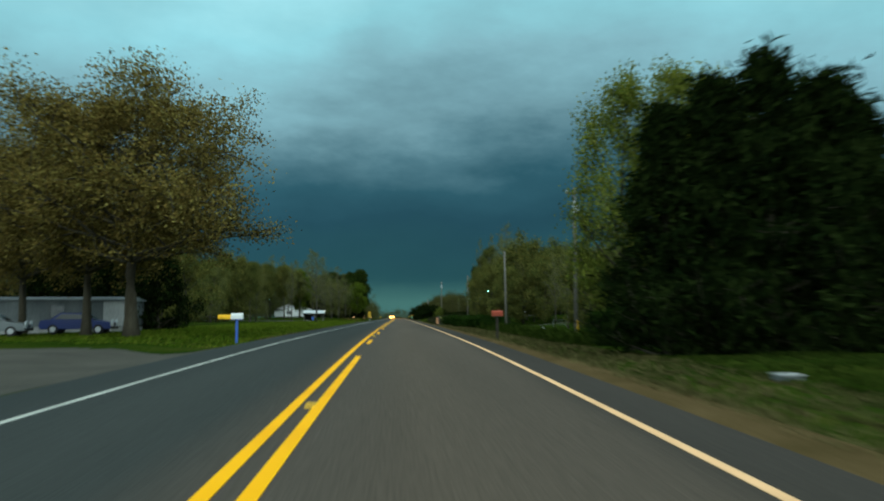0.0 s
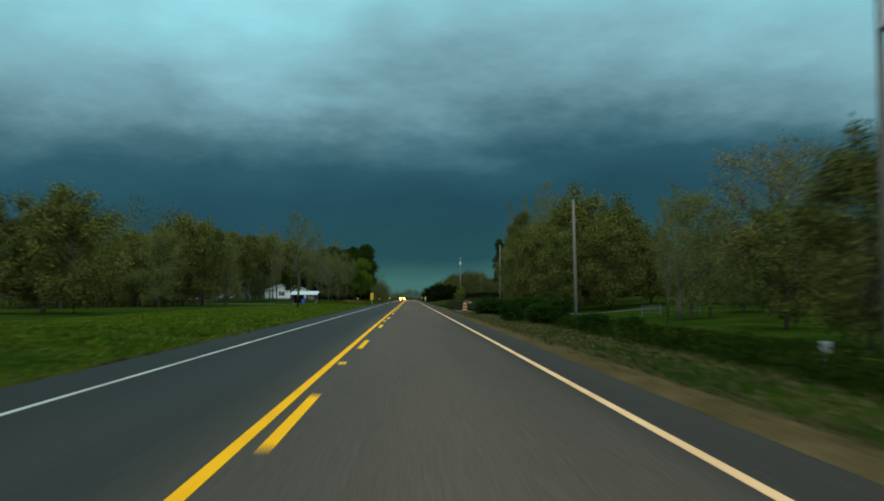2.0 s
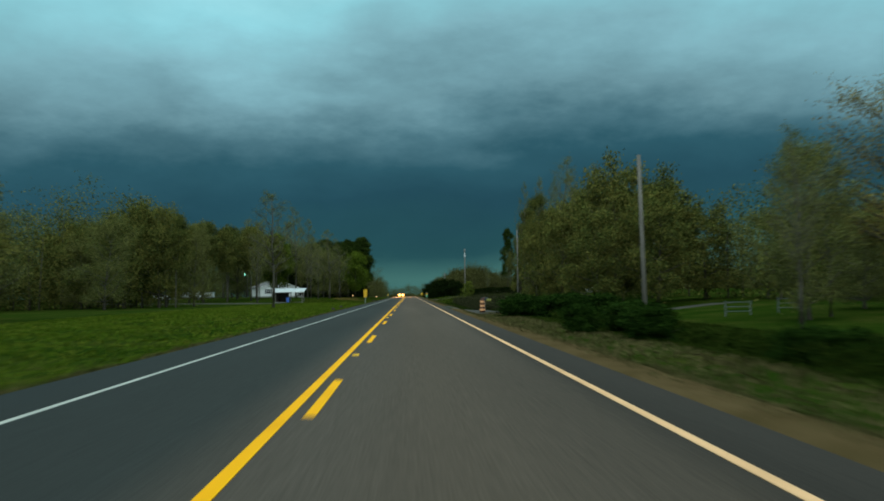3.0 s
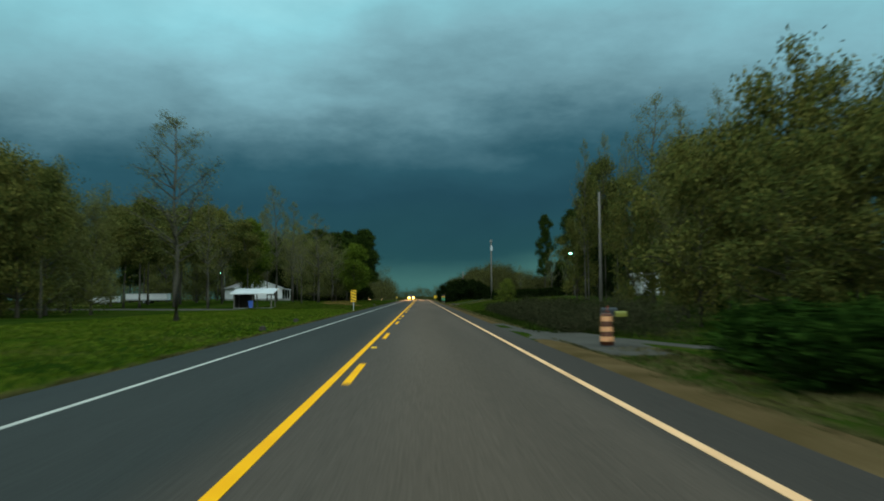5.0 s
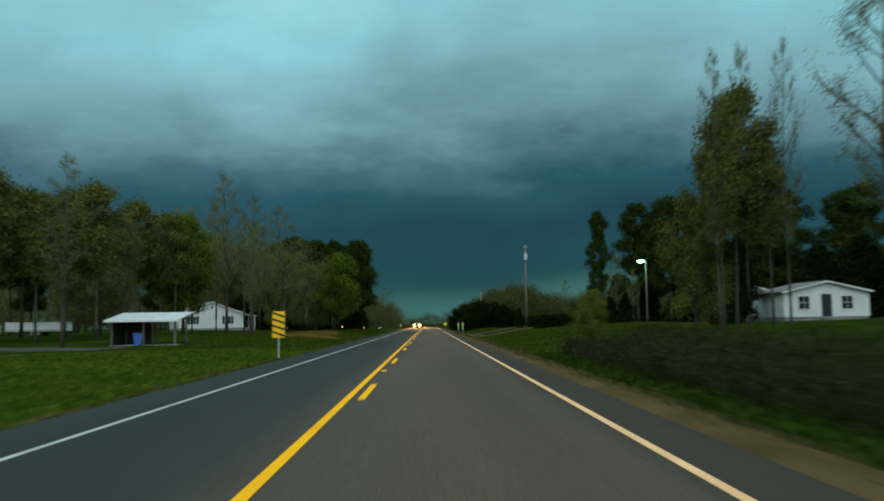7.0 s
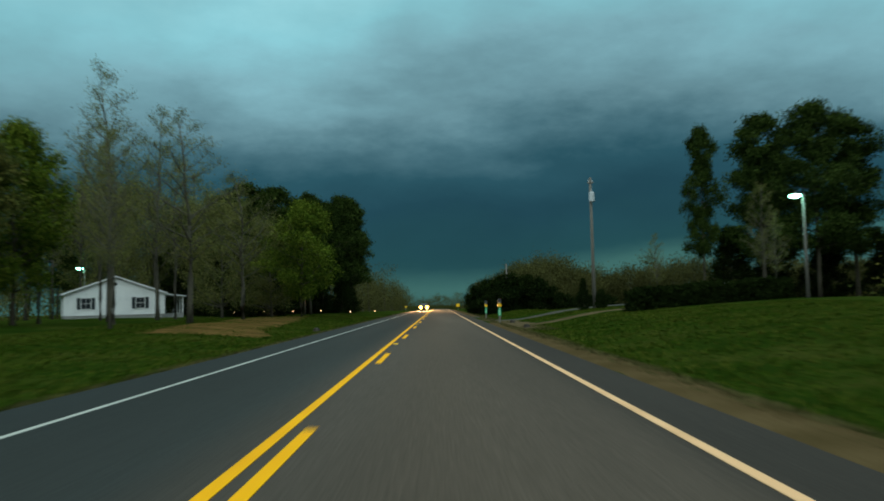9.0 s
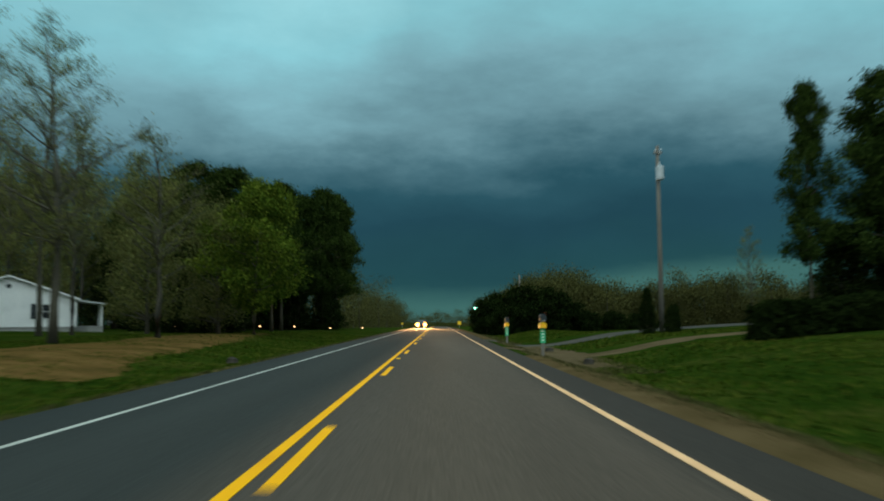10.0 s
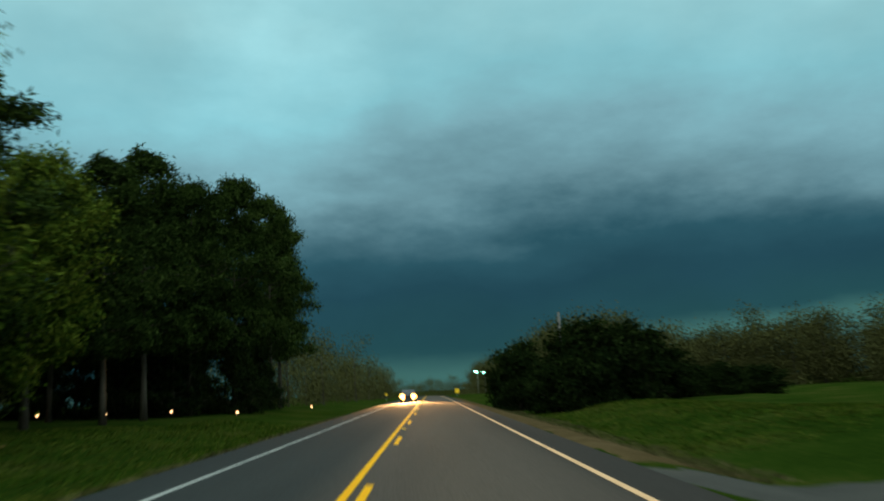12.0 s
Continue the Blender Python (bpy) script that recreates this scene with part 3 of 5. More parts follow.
# by the start of the drive
plant("oak", -13.7, 49.0, 14.3, 1.06, 0, "broad old oak with rusty brown young leaves beside the turnout")
plant("oak", -17.6, 53.0, 13.0, 0.85, 1, "smaller oak with rusty brown leaves close beside another")
plant("oak", -24.4, 60.0, 13.1, 0.85, 1)
plant("cedar", -18.8, 72.0, 9.0, 0.9, 1)
plant("cedar", -21.5, 71.5, 9.0, 1.1, 0)
plant("cedar", -24.8, 72.0, 9.4, 1.1, 1)
plant("cedar", -27.6, 74.0, 9.0, 1.0, 1)
plant("oak", -34.2, 72.0, 12.3, 0.8, 0)
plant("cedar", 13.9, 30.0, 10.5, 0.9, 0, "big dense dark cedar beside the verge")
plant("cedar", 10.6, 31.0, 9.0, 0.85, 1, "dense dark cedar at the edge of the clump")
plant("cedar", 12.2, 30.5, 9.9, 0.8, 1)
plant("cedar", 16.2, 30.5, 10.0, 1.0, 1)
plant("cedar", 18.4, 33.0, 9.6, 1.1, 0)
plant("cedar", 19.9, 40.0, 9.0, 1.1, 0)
plant("lime", 17.0, 60.5, 18.9, 0.62, 0, "tall yellow-green tree behind the cedars")
plant("lime", 20.4, 57.5, 18.9, 0.62, 1, "tall yellow-green tree behind the cedars")
plant("lime", 24.0, 59.5, 18.9, 0.8, 0, "tall yellow-green tree behind the cedars")
plant("rust", 35.4, 123.6, 17.2, 0.95, 0)
plant("rust", 46.0, 121.0, 16.0, 1.0, 1)
for x, y, h, w, v in ((18.2, 76, 8.2, 0.9, 1), (22.3, 82, 9.0, 1.0, 0), (27.2, 78, 9.8, 1.0, 1), (31.3, 90, 9.8, 1.0, 0), (25.6, 99, 8.2, 1.0, 1), (36.3, 84, 10.6, 1.0, 0)):
    plant("dull" if y in (82, 78, 84) else "green", x, y, h, w, v)
for x, y, h, w, v in ((24.8, 118, 12.3, 0.95, 0), (21.9, 112, 10.6, 0.8, 1), (29.7, 124, 11.5, 0.9, 1)):
    plant("bare", x, y, h, w, v)
plant("bare", 30.5, 108, 13.1, 1.0, 1)
plant("dull", 27.2, 122, 12.3, 0.8, 0)
# the dome of trees on the lower ground
for x, y, h, w, v in ((19.5, 168, 12.7, 0.8, 0), (26.0, 168, 17.6, 0.85, 1), (31.7, 170, 16.0, 0.9, 0), (36.3, 166, 11.5, 1.0, 1), (22.3, 161, 11.5, 0.9, 1), (28.9, 160, 12.7, 0.9, 0)):
    plant("green", x, y, h, w, v, "leafy tree in a dense olive-brown clump", "clump beside the brush")
for x, y, h, w, v in ((40.3, 158, 9.8, 1.1, 0), (46.1, 150, 9.8, 1.1, 1), (41.2, 140, 8.2, 1.1, 0), (49.4, 165, 11.5, 1.1, 1), (54.3, 140, 9.8, 1.2, 0), (35.4, 130, 7.4, 1.1, 1), (46.9, 128, 9.0, 1.1, 0)):
    plant("dull", x, y, h, w, v)
plant("green", 17.3, 177, 11.9, 0.42, 1)
# row behind the meadow
for x, y, h, w, v in ((-28.9, 122, 11.5, 1.0, 0), (-33.4, 126, 11.5, 1.0, 1), (-38.3, 124, 10.6, 1.05, 0), (-44.0, 128, 11.5, 1.0, 1), (-50.6, 126, 10.6, 1.1, 0)):
    plant("green", x, y, h, w, v, "olive-brown leafy tree at the meadow's edge", "meadow edge trees")
for x, y, h, w, v in ((-46.5, 112, 8.2, 1.0, 0), (-53.8, 118, 9.8, 0.9, 1), (-61.2, 114, 9.0, 0.9, 0)):
    plant("cedar", x, y, h, w, v)
for i in range(17):
    x, y = -37.5 - 2.9 * i + 2 * math.sin(i * 2.1), 176 + 6.2 * i + 5 * math.sin(i * 1.3)
    plant("green" if i % 3 else "dull", x, y, 12.3 + 2 * math.sin(i * 1.7), 0.95, i % 2, "tall leafy tree in the wood's edge", "wood's edge")
for i in range(12):
    x, y = -50.6 - 3.4 * i + 2.5 * math.sin(i * 2.7), 172 + 6.5 * i
    plant("bare" if i % 2 else "dull", x, y, 14 + 1.7 * math.sin(i * 2.2), 1.1, i % 2, "tall slender tree in the wood's edge", "wood's edge")
plant("bare", -15.3, 170.5, 14.6, 1.25, 1, "tall almost bare tree standing alone in the meadow")
# round the carport and the white house
for x, y, h, w, v in ((-31.7, 244, 15.6, 1.0, 0), (-35.8, 240, 14.7, 1.0, 1), (-39.9, 237, 16.4, 1.0, 0), (-44.0, 242, 15.6, 1.0, 1), (-48.1, 248, 16.4, 1.0, 0), (-38.3, 252, 16.4, 1.1, 1), (-44.8, 256, 17.2, 1.1, 0), (-52.2, 240, 16.4, 1.0, 1),
                      (-57.1, 250, 17.2, 1.0, 0), (-34.2, 264, 16.4, 1.0, 1), (-62.0, 238, 16.4, 1.1, 1), (-29.3, 262, 14.7, 0.9, 0), (-66.9, 262, 17.2, 1.1, 0), (-55.5, 286, 17.2, 1.2, 1),
                      (-62.0, 288, 17.2, 1.2, 0), (-55.5, 296, 16.4, 1.2, 1), (-68.6, 284, 16.4, 1.2, 1)):
    plant("tall", x, y, h, w, v, group="tall trees round the carport")
for x, y, h, w, v, kind in ((-27.2, 226, 15.6, 0.8, 0, "bare"), (-31.3, 251, 14.7, 0.9, 1, "bare"), (-38.3, 262, 14.7, 0.9, 0, "dull"), (-49.7, 283, 15.6, 0.9, 1, "dull"),
                            (-27.0, 278.2, 22.9, 0.85, 0, "bare"), (-30.1, 272, 16.4, 0.9, 1, "bare"), (-18.0, 271.2, 16.8, 1.25, 0, "bare"), (-16.5, 282.4, 13.9, 1.4, 1, "bare"),
                            (-21.9, 266, 14.7, 0.9, 1, "bare"), (-19.4, 259, 13.1, 0.8, 0, "bare"), (-24.4, 288, 16.4, 0.9, 1, "bare"), (-21.9, 296, 13.9, 0.8, 1, "dull"), (-25.2, 312, 14.7, 0.9, 0, "dull"), (-38.3, 332, 17.2, 0.9, 1, "dull"), (-57.1, 304, 16.4, 0.9, 0, "green"), (-31.7, 334, 16.4, 0.9, 1, "dull")):
    plant(kind, x, y, h, w, v)
for x, y, h, w, v in ((-60.4, 306, 16.4, 1.1, 0), (-53.8, 330, 18.0, 1.1, 1), (-58.8, 288, 14.7, 1.2, 1), (-35.8, 330, 16.4, 1.0, 0), (-26.8, 325, 12.3, 0.9, 1)):
    plant("pine", x, y, h, w, v)
plant("leafy", -13.4, 296.0, 12.3, 1.0, 0, "rounded tree in deep green leaf beside the pines")
plant("dull", -17.8, 302.0, 11.9, 0.95, 1, "budding brown-leaved tree before the dark evergreens")
plant("leafy", -30.1, 268.0, 15.2, 0.8, 1)
plant("leafy", -19.4, 318.0, 14.3, 0.9, 1, "tall tree in full green leaf beside the pines")
for x, y, h, w, v in ((-19.0, 310, 16.4, 1.3, 0), (-22.7, 312, 17.2, 1.4, 1), (-26.8, 317, 16.4, 1.4, 0), (-31.7, 322, 14.7, 1.4, 1), (-36.6, 328, 13.1, 1.4, 0)):
    plant("pine", x, y, h, w, v, "broad dark pine in the stand beside the white house", "evergreens by the white house")
for x, y, h, w, v in ((-19.4, 307, 7.4, 1.4, 0), (-23.5, 309, 8.2, 1.4, 1), (-27.6, 313, 7.4, 1.4, 0), (-33.4, 319, 7.4, 1.4, 1)):
    plant("cedar", x, y, h, w, v, "dark evergreen undergrowth beside the white house")
# trees where the wood comes forward into the meadow
for x, y, h, w, v, kind in ((-31.3, 186, 13.1, 0.7, 0, "tall"), (-34.2, 188, 14.7, 0.75, 1, "green"), (-37.5, 191, 14.7, 0.8, 0, "tall"), (-35.8, 197, 15.6, 0.8, 1, "dull"), (-40.7, 196, 15.6, 0.8, 0, "green"), (-32.1, 199, 13.1, 0.7, 1, "dull")):
    plant(kind, x, y, h, w, v, group="trees at the meadow's far corner")
# tall thin wood behind the white house
for x, y, h, w, v, kind in ((-42.4, 314, 22.9, 0.8, 0, "bare"), (-36.6, 318, 22.1, 0.8, 1, "bare"), (-47.3, 320, 23.8, 0.8, 0, "bare"), (-32.5, 322, 20.5, 0.8, 1, "bare"), (-40.7, 326, 19.7, 0.8, 0, "dull"), (-48.9, 330, 20.5, 0.8, 1, "dull"),
                            (-53.8, 318, 20.5, 0.9, 0, "tall"), (-40.7, 316, 18.0, 0.7, 1, "dull"), (-28.4, 316, 16.4, 0.8, 0, "dull"), (-45.6, 308, 21.3, 0.7, 1, "bare"), (-24.8, 284, 20.5, 0.8, 0, "bare"), (-29.7, 283, 19.7, 0.7, 1, "bare")):
    plant(kind, x, y, h, w, v, group="wood behind the white house")
# dark wood behind the small house
for x, y, h, w, v in ((40.3, 258, 15.6, 1.2, 0), (45.3, 262, 16.4, 1.2, 1), (50.2, 257, 15.6, 1.2, 0), (55.1, 262, 17.2, 1.2, 1), (60.8, 258, 16.4, 1.3, 0), (66.6, 262, 16.4, 1.3, 1)):
    plant("pine", x, y, h, w, v, "tall dark pine behind the small white house", "dark wood behind the house")
for x, y, h, w, v in ((43.6, 250, 8.2, 1.2, 1), (47.7, 248, 9.0, 1.2, 0), (52.6, 248, 9.8, 1.2, 1), (58.4, 250, 9.0, 1.3, 0)):
    plant("cedar", x, y, h, w, v, "dark evergreen beside the small white house")
for x, y, h, w, v, kind in ((22.5, 221, 21.3, 0.42, 0, "bare"), (25.8, 224, 22.9, 0.42, 1, "bare"), (28.1, 222, 22.1, 0.4, 0, "bare"), (26.0, 192, 16.4, 0.75, 1, "green"), (29.7, 196, 18.0, 0.8, 0, "green"), (34.6, 200, 17.2, 0.9, 1, "green"), (24.5, 186, 19.7, 0.6, 1, "bare"), (28.9, 188, 20.5, 0.7, 0, "bare")):
    plant(kind, x, y, h, w, v)
for x, y, h, w, v in ((-17.8, 331, 18.4, 1.05, 1), (-14.9, 344, 19.7, 1.05, 0), (-14.2, 356, 20.9, 0.9, 1), (-15.8, 370, 21.7, 1.1, 0),
                      (-21.9, 345, 17.2, 1.2, 1), (-16.8, 338, 18.0, 1.1, 0), (-17.4, 323, 15.6, 1.1, 1), (-19.4, 352, 18.8, 1.2, 0), (-24.4, 332, 15.6, 1.2, 0), (-28.4, 350, 16.4, 1.2, 1)):
    plant("pine", x, y, h, w, v, "tall dark pine in the stand beside the road", "pine stand")
for x, y, h, w, v in ((-18.2, 342, 6.6, 1.4, 1), (-21.5, 340, 6.6, 1.4, 0), (-25.4, 338.5, 6.6, 1.3, 1), (-17.9, 337.5, 5.7, 1.4, 0), (-14.3, 342, 5.7, 1.3, 0), (-21.7, 337.5, 6.6, 1.3, 1), (-28.6, 339, 6.6, 1.3, 0), (-14.5, 352, 5.7, 1.2, 1), (-30.9, 340, 6.6, 1.3, 1)):
    plant("cedar", x, y, h, w, v, "dark evergreen undergrowth below the pines")
# tall mixed wood with the white house behind the brush
for x, y, h, w, v, kind in ((20.5, 176, 12.7, 0.55, 0, "dull"), (22.7, 186, 15.6, 0.6, 1, "bare"), (27.2, 206.5, 23.8, 0.85, 0, "bare"), (25.2, 225, 19.2, 0.7, 1, "tall"), (23.1, 222, 16.4, 0.55, 0, "tall"), (27.2, 223, 14.7, 0.6, 0, "tall"), (22.3, 226, 11.5, 0.6, 1, "green"),
                            (31.7, 200, 18.0, 0.8, 1, "dull"), (36.3, 188, 16.4, 0.9, 0, "green"), (30.5, 182, 15.6, 0.7, 1, "dull"), (38.7, 205, 19.7, 0.9, 0, "bare"), (42.8, 215, 18.0, 1.0, 1, "dull")):
    plant(kind, x, y, h, w, v)
for x, y, h, w, v in ((28.3, 237, 9.0, 0.9, 1), (31.3, 241, 8.2, 1.0, 0), (46.1, 252, 6.6, 1.1, 0), (49.4, 236, 9.8, 1.2, 1)):
    plant("cedar", x, y, h, w * 0.8, v)
for x, y, h, w, v in ((27.2, 287.0, 17.2, 0.62, 0), (33.4, 288, 18.8, 1.15, 1), (37.9, 286, 19.7, 1.1, 0), (43.6, 290, 18.8, 1.1, 1), (49.4, 284, 18.0, 1.1, 0), (55.1, 290, 18.0, 1.1, 1), (37.9, 296, 17.2, 1.1, 0)):
    plant("pine", x, y, h, w, v, "tall dark pine at the top of the lawn", "pines on the lawn")
for x, y, h, w, v in ((31.3, 291, 7.4, 1.2, 0), (36.3, 293, 6.6, 1.2, 1), (42.0, 293, 7.4, 1.2, 0), (47.7, 292, 6.6, 1.3, 1), (53.5, 294, 7.4, 1.2, 0), (59.2, 290, 9.8, 1.2, 1)):
    plant("cedar", x, y, h, w, v, "dark evergreen undergrowth below the pines")
plant("lime", 11.4, 213.0, 3.3, 1.1, 1, "low spreading tree with thin green leaves on the lawn")
plant("shrub", 16.0, 281.6, 1.6, 0.6, 1, "dark low bush beside the pole")
plant("cedar", 14.5, 282.0, 2.9, 0.72, 1, "small dark cedar at the foot of the pole")
plant("bare", 25.6, 268.0, 9.0, 0.9, 1)
plant("bare", 29.7, 276.0, 7.4, 1.0, 0)
plant("bare", 21.5, 283.0, 6.6, 0.9, 0)
# dark shrubs past the second drive
for x, y, h, w, v in ((9.6, 330, 3.5, 1.2, 0), (12.1, 333, 5.2, 1.1, 1), (15.0, 335, 5.0, 1.1, 0), (17.8, 338, 4.0, 1.3, 1), (8.1, 345, 4.2, 1.0, 0), (10.0, 354, 5.2, 1.0, 1), (21.5, 344, 2.6, 1.5, 0), (7.6, 338, 2.1, 1.2, 1), (25.6, 346, 2.5, 1.5, 1), (29.7, 348, 2.3, 1.6, 0)):
    plant("shrub", x, y, h, w, v, "dense dark evergreen shrub beside the drive", "dark shrubs by the drive")
# bushes along the low ground
for x, y, h, w, v in ((9.1, 129.0, 1.4, 2.0, 0), (10.0, 133.0, 1.6, 1.9, 1), (11.2, 137.0, 1.6, 1.9, 0), (12.5, 140.2, 1.6, 1.9, 1), (12.0, 130.5, 1.8, 1.8, 1), (13.5, 134.6, 2.0, 1.7, 0), (15.1, 138.5, 2.0, 1.7, 1), (17.8, 141.0, 2.0, 1.7, 0), (9.4, 97, 1.2, 1.4, 0), (8.2, 103, 1.1, 1.3, 1), (10.5, 104, 1.4, 1.4, 0),
                      (11.7, 43, 1.8, 1.4, 1), (14.3, 45, 2.0, 1.4, 0), (10.5, 88, 0.9, 1.5, 1), (13.2, 91, 1.0, 1.5, 0)):
    plant("bush", x, y, h, w, v, "dark low bush in the roadside grass", "roadside bushes")


# ---- hedge, brush, far woods, grass ----
def clipped_hedge(x0, y0, x1, y1, height, depth):
    rng = np.random.default_rng(5)
    a, b = Vector((x0, y0, 0)), Vector((x1, y1, 0))
    length = (b - a).length
    d = (b - a).normalized()
    s = Vector((-d.y, d.x, 0))
    e = thing("hedge", Matrix.Translation((x0, y0, ground_z(x0, y0))), "long clipped dark green hedge on the lawn", "hedge")
    bm = fresh()
    for i in range(round(length / 0.9)):
        p = d * (0.45 + 0.9 * i)
        z = ground_z(x0 + p.x, y0 + p.y) - ground_z(x0, y0)
        tube(bm, [p + Vector((0, 0, z - 0.2)), p + Vector((0.05, 0.1, z + height * 0.8))], [0.05, 0.02], 5)
    part("stem", bm, BARK, e)
    pts = []
    for _ in range(2600):
        p = d * rng.uniform(0, length) + s * rng.uniform(-0.5, 0.5) * depth
        p.z = ground_z(x0 + p.x, y0 + p.y) - ground_z(x0, y0) + rng.uniform(0.05, 1) * height * (1 + 0.05 * math.sin(p.x * 1.3))
        pts.append(tuple(p))
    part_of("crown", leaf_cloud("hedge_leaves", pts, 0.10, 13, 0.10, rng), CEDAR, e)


clipped_hedge(14.4, 264.0, 27.6, 268.5, 1.5, 1.2)


def scatter(name, spots, per, spread, size, mat, label, category, seed, slim=0.9, flat=1.0):
    me = leaf_cloud(name, spots, spread, per, size, np.random.default_rng(seed), slim, flat)
    return tagged(part_of(name, me, mat), label, category, kind="stuff")


rng = np.random.default_rng(11)
spots = []
for _ in range(5200):
    y = rng.uniform(152, 207)
    x = 7.6 + 7.0 * rng.uniform() ** 1.3 + 0.016 * (y - 148)
    top = (0.45 + 0.55 * ease(x, 9.0, 12.5)) * (1.6 + 0.9 * noise.noise(Vector((x * 0.35, y * 0.35, 0)))) * (1 - 0.4 * ease(y, 190, 206))
    spots.append((x, y, ground_z(x, y) + rng.uniform(0, 1) ** 0.8 * max(top, 0.5)))
scatter("brush_thicket", spots, 16, 0.22, 0.16, BRUSH, "tangled grey-brown twiggy thicket in the ditch", "thicket", 12, slim=0.14)
spots = []
for _ in range(1500):
    y = rng.uniform(40, 128)
    x = 9.6 + 0.03 * (y - 40) + rng.normal() * 0.55
    spots.append((x, y, ground_z(x, y) + rng.uniform(0, 0.55)))
scatter("ditch_growth", spots, 14, 0.16, 0.15, DARK_BLADE, "dark rank growth along the ditch", "undergrowth", 13, slim=0.25)


def far_wood(name, spots, label, mat, seed, lump=1.0, per=33):
    """Far trees as leafy lumps on thin trunks, one sheet of growth."""
    rng = np.random.default_rng(seed)
    centres = []
    bm = fresh()
    for x, y, h, w in spots:
        g = ground_z(x, y)
        tube(bm, [(x, y, g - 0.5), (x + rng.normal() * 0.3, y, g + h * 0.75)], [0.14, 0.05], 5)
        for _ in range(44):
            v = rng.normal(size=3)
            v /= np.linalg.norm(v)
            r = rng.uniform(0.45, 1.0) ** 0.5 * (1 + 0.2 * math.sin(v[0] * 5 + x))
            centres.append((x + v[0] * w * r, y + v[1] * w * r, max(g + 0.3, g + h * 0.54 + v[2] * h * 0.46 * r)))
        for _ in range(14):
            u = x + rng.normal() * w * 0.7, y + rng.normal() * w * 0.5
            centres.append((*u, ground_z(*u) + rng.uniform(0.2, 0.35 * h)))
    e = thing(name, Matrix.Identity(4), label, "woods", kind="stuff")
    part("trunk", bm, BARK, e)
    part_of("crown", leaf_cloud(name + "_leaves", centres, 0.95 * lump, per, 0.17 * lump, rng), mat, e)
    return e


rng = np.random.default_rng(21)
left_far = [(-13.7 - 6 * rng.uniform() ** 2 - (i % 3) * 6, 385 + i * 5.2, 11.5 + 1.7 * rng.normal(), 3.0) for i in range(46)]
far_wood("far_woods", left_far, "far olive-brown woods along the road", LEAF_FAR, 22)
cluster = [(-40 - 2.8 * (i % 14) + rng.normal(), 200 + 9 * (i // 14) + 3 * rng.normal(), 16.4 + 1.8 * rng.normal(), 3.0) for i in range(42)]
far_wood("far_woods", cluster, "tall budding woods beside the sheds", LEAF_GREEN, 29)
behind = [(-88 + 2.8 * (i % 20) + rng.normal(), 328 + 9 * (i // 20) + 0.6 * (i % 20) + 3 * rng.normal(), 18.8 + 2 * rng.normal(), 3.1) for i in range(40)]
far_wood("far_woods", behind, "tall woods behind the white house", LEAF_DULL, 30)
low_right = [(38 + 2.9 * (i % 24) + rng.normal(), 150 + 12 * (i // 24) + 0.6 * (i % 24) + 3 * rng.normal(), 10.6 + 1.8 * rng.normal(), 3.1) for i in range(48)]
far_wood("far_woods", low_right, "leafy woods closing the low field", LEAF_GREEN, 34)
right_far = [(19 + 5 * rng.uniform() + (i % 3) * 6, 392 + i * 3.2, 10.5 + 0.9 * rng.normal(), 3.3) for i in range(72)]
far_wood("far_woods", right_far, "far budding woods beyond the driveways", LEAF_FAR, 23, 1.1, 72)
field_far = [(20 + i * 1.56, 412 + 10 * (i % 3) + 4 * rng.normal() - 0.35 * i, 10.3 - 0.025 * min(i, 80) + 0.6 * rng.normal() + 1.2 * math.sin(i * 0.29), 3.3) for i in range(120)]
far_wood("far_woods", field_far, "far low woods behind the field", LEAF_FAR, 24, 1.1, 90)
deep_left = [(-57 - rng.uniform() * 50, 185 + i * 5.5, 12.3 + 2 * rng.normal(), 3.8) for i in range(44)]
far_wood("far_woods", deep_left, "dense woods behind the sheds", LEAF_GREEN, 25)
deep_left2 = [(-62 - rng.uniform() * 41, 70 + i * 4.5, 9.8 + 1.6 * rng.normal(), 3.6) for i in range(26)]
far_wood("far_woods", deep_left2, "dense woods beyond the meadow", LEAF_GREEN, 28)
deep_right = [(43 + rng.uniform() * 41, 70 + i * 4.6, 10.6 + 2 * rng.normal(), 3.8) for i in range(50)]
far_wood("far_woods", deep_right, "dense woods behind the low field", LEAF_GREEN, 26)
end_wood = [(-61 + i * 3.4, 880 + 30 * math.sin(i), 11.5 + 1.6 * rng.normal(), 4.0) for i in range(40)]
far_wood("far_woods", end_wood, "woods where the road runs out of sight", LEAF_FAR, 27, 1.4)


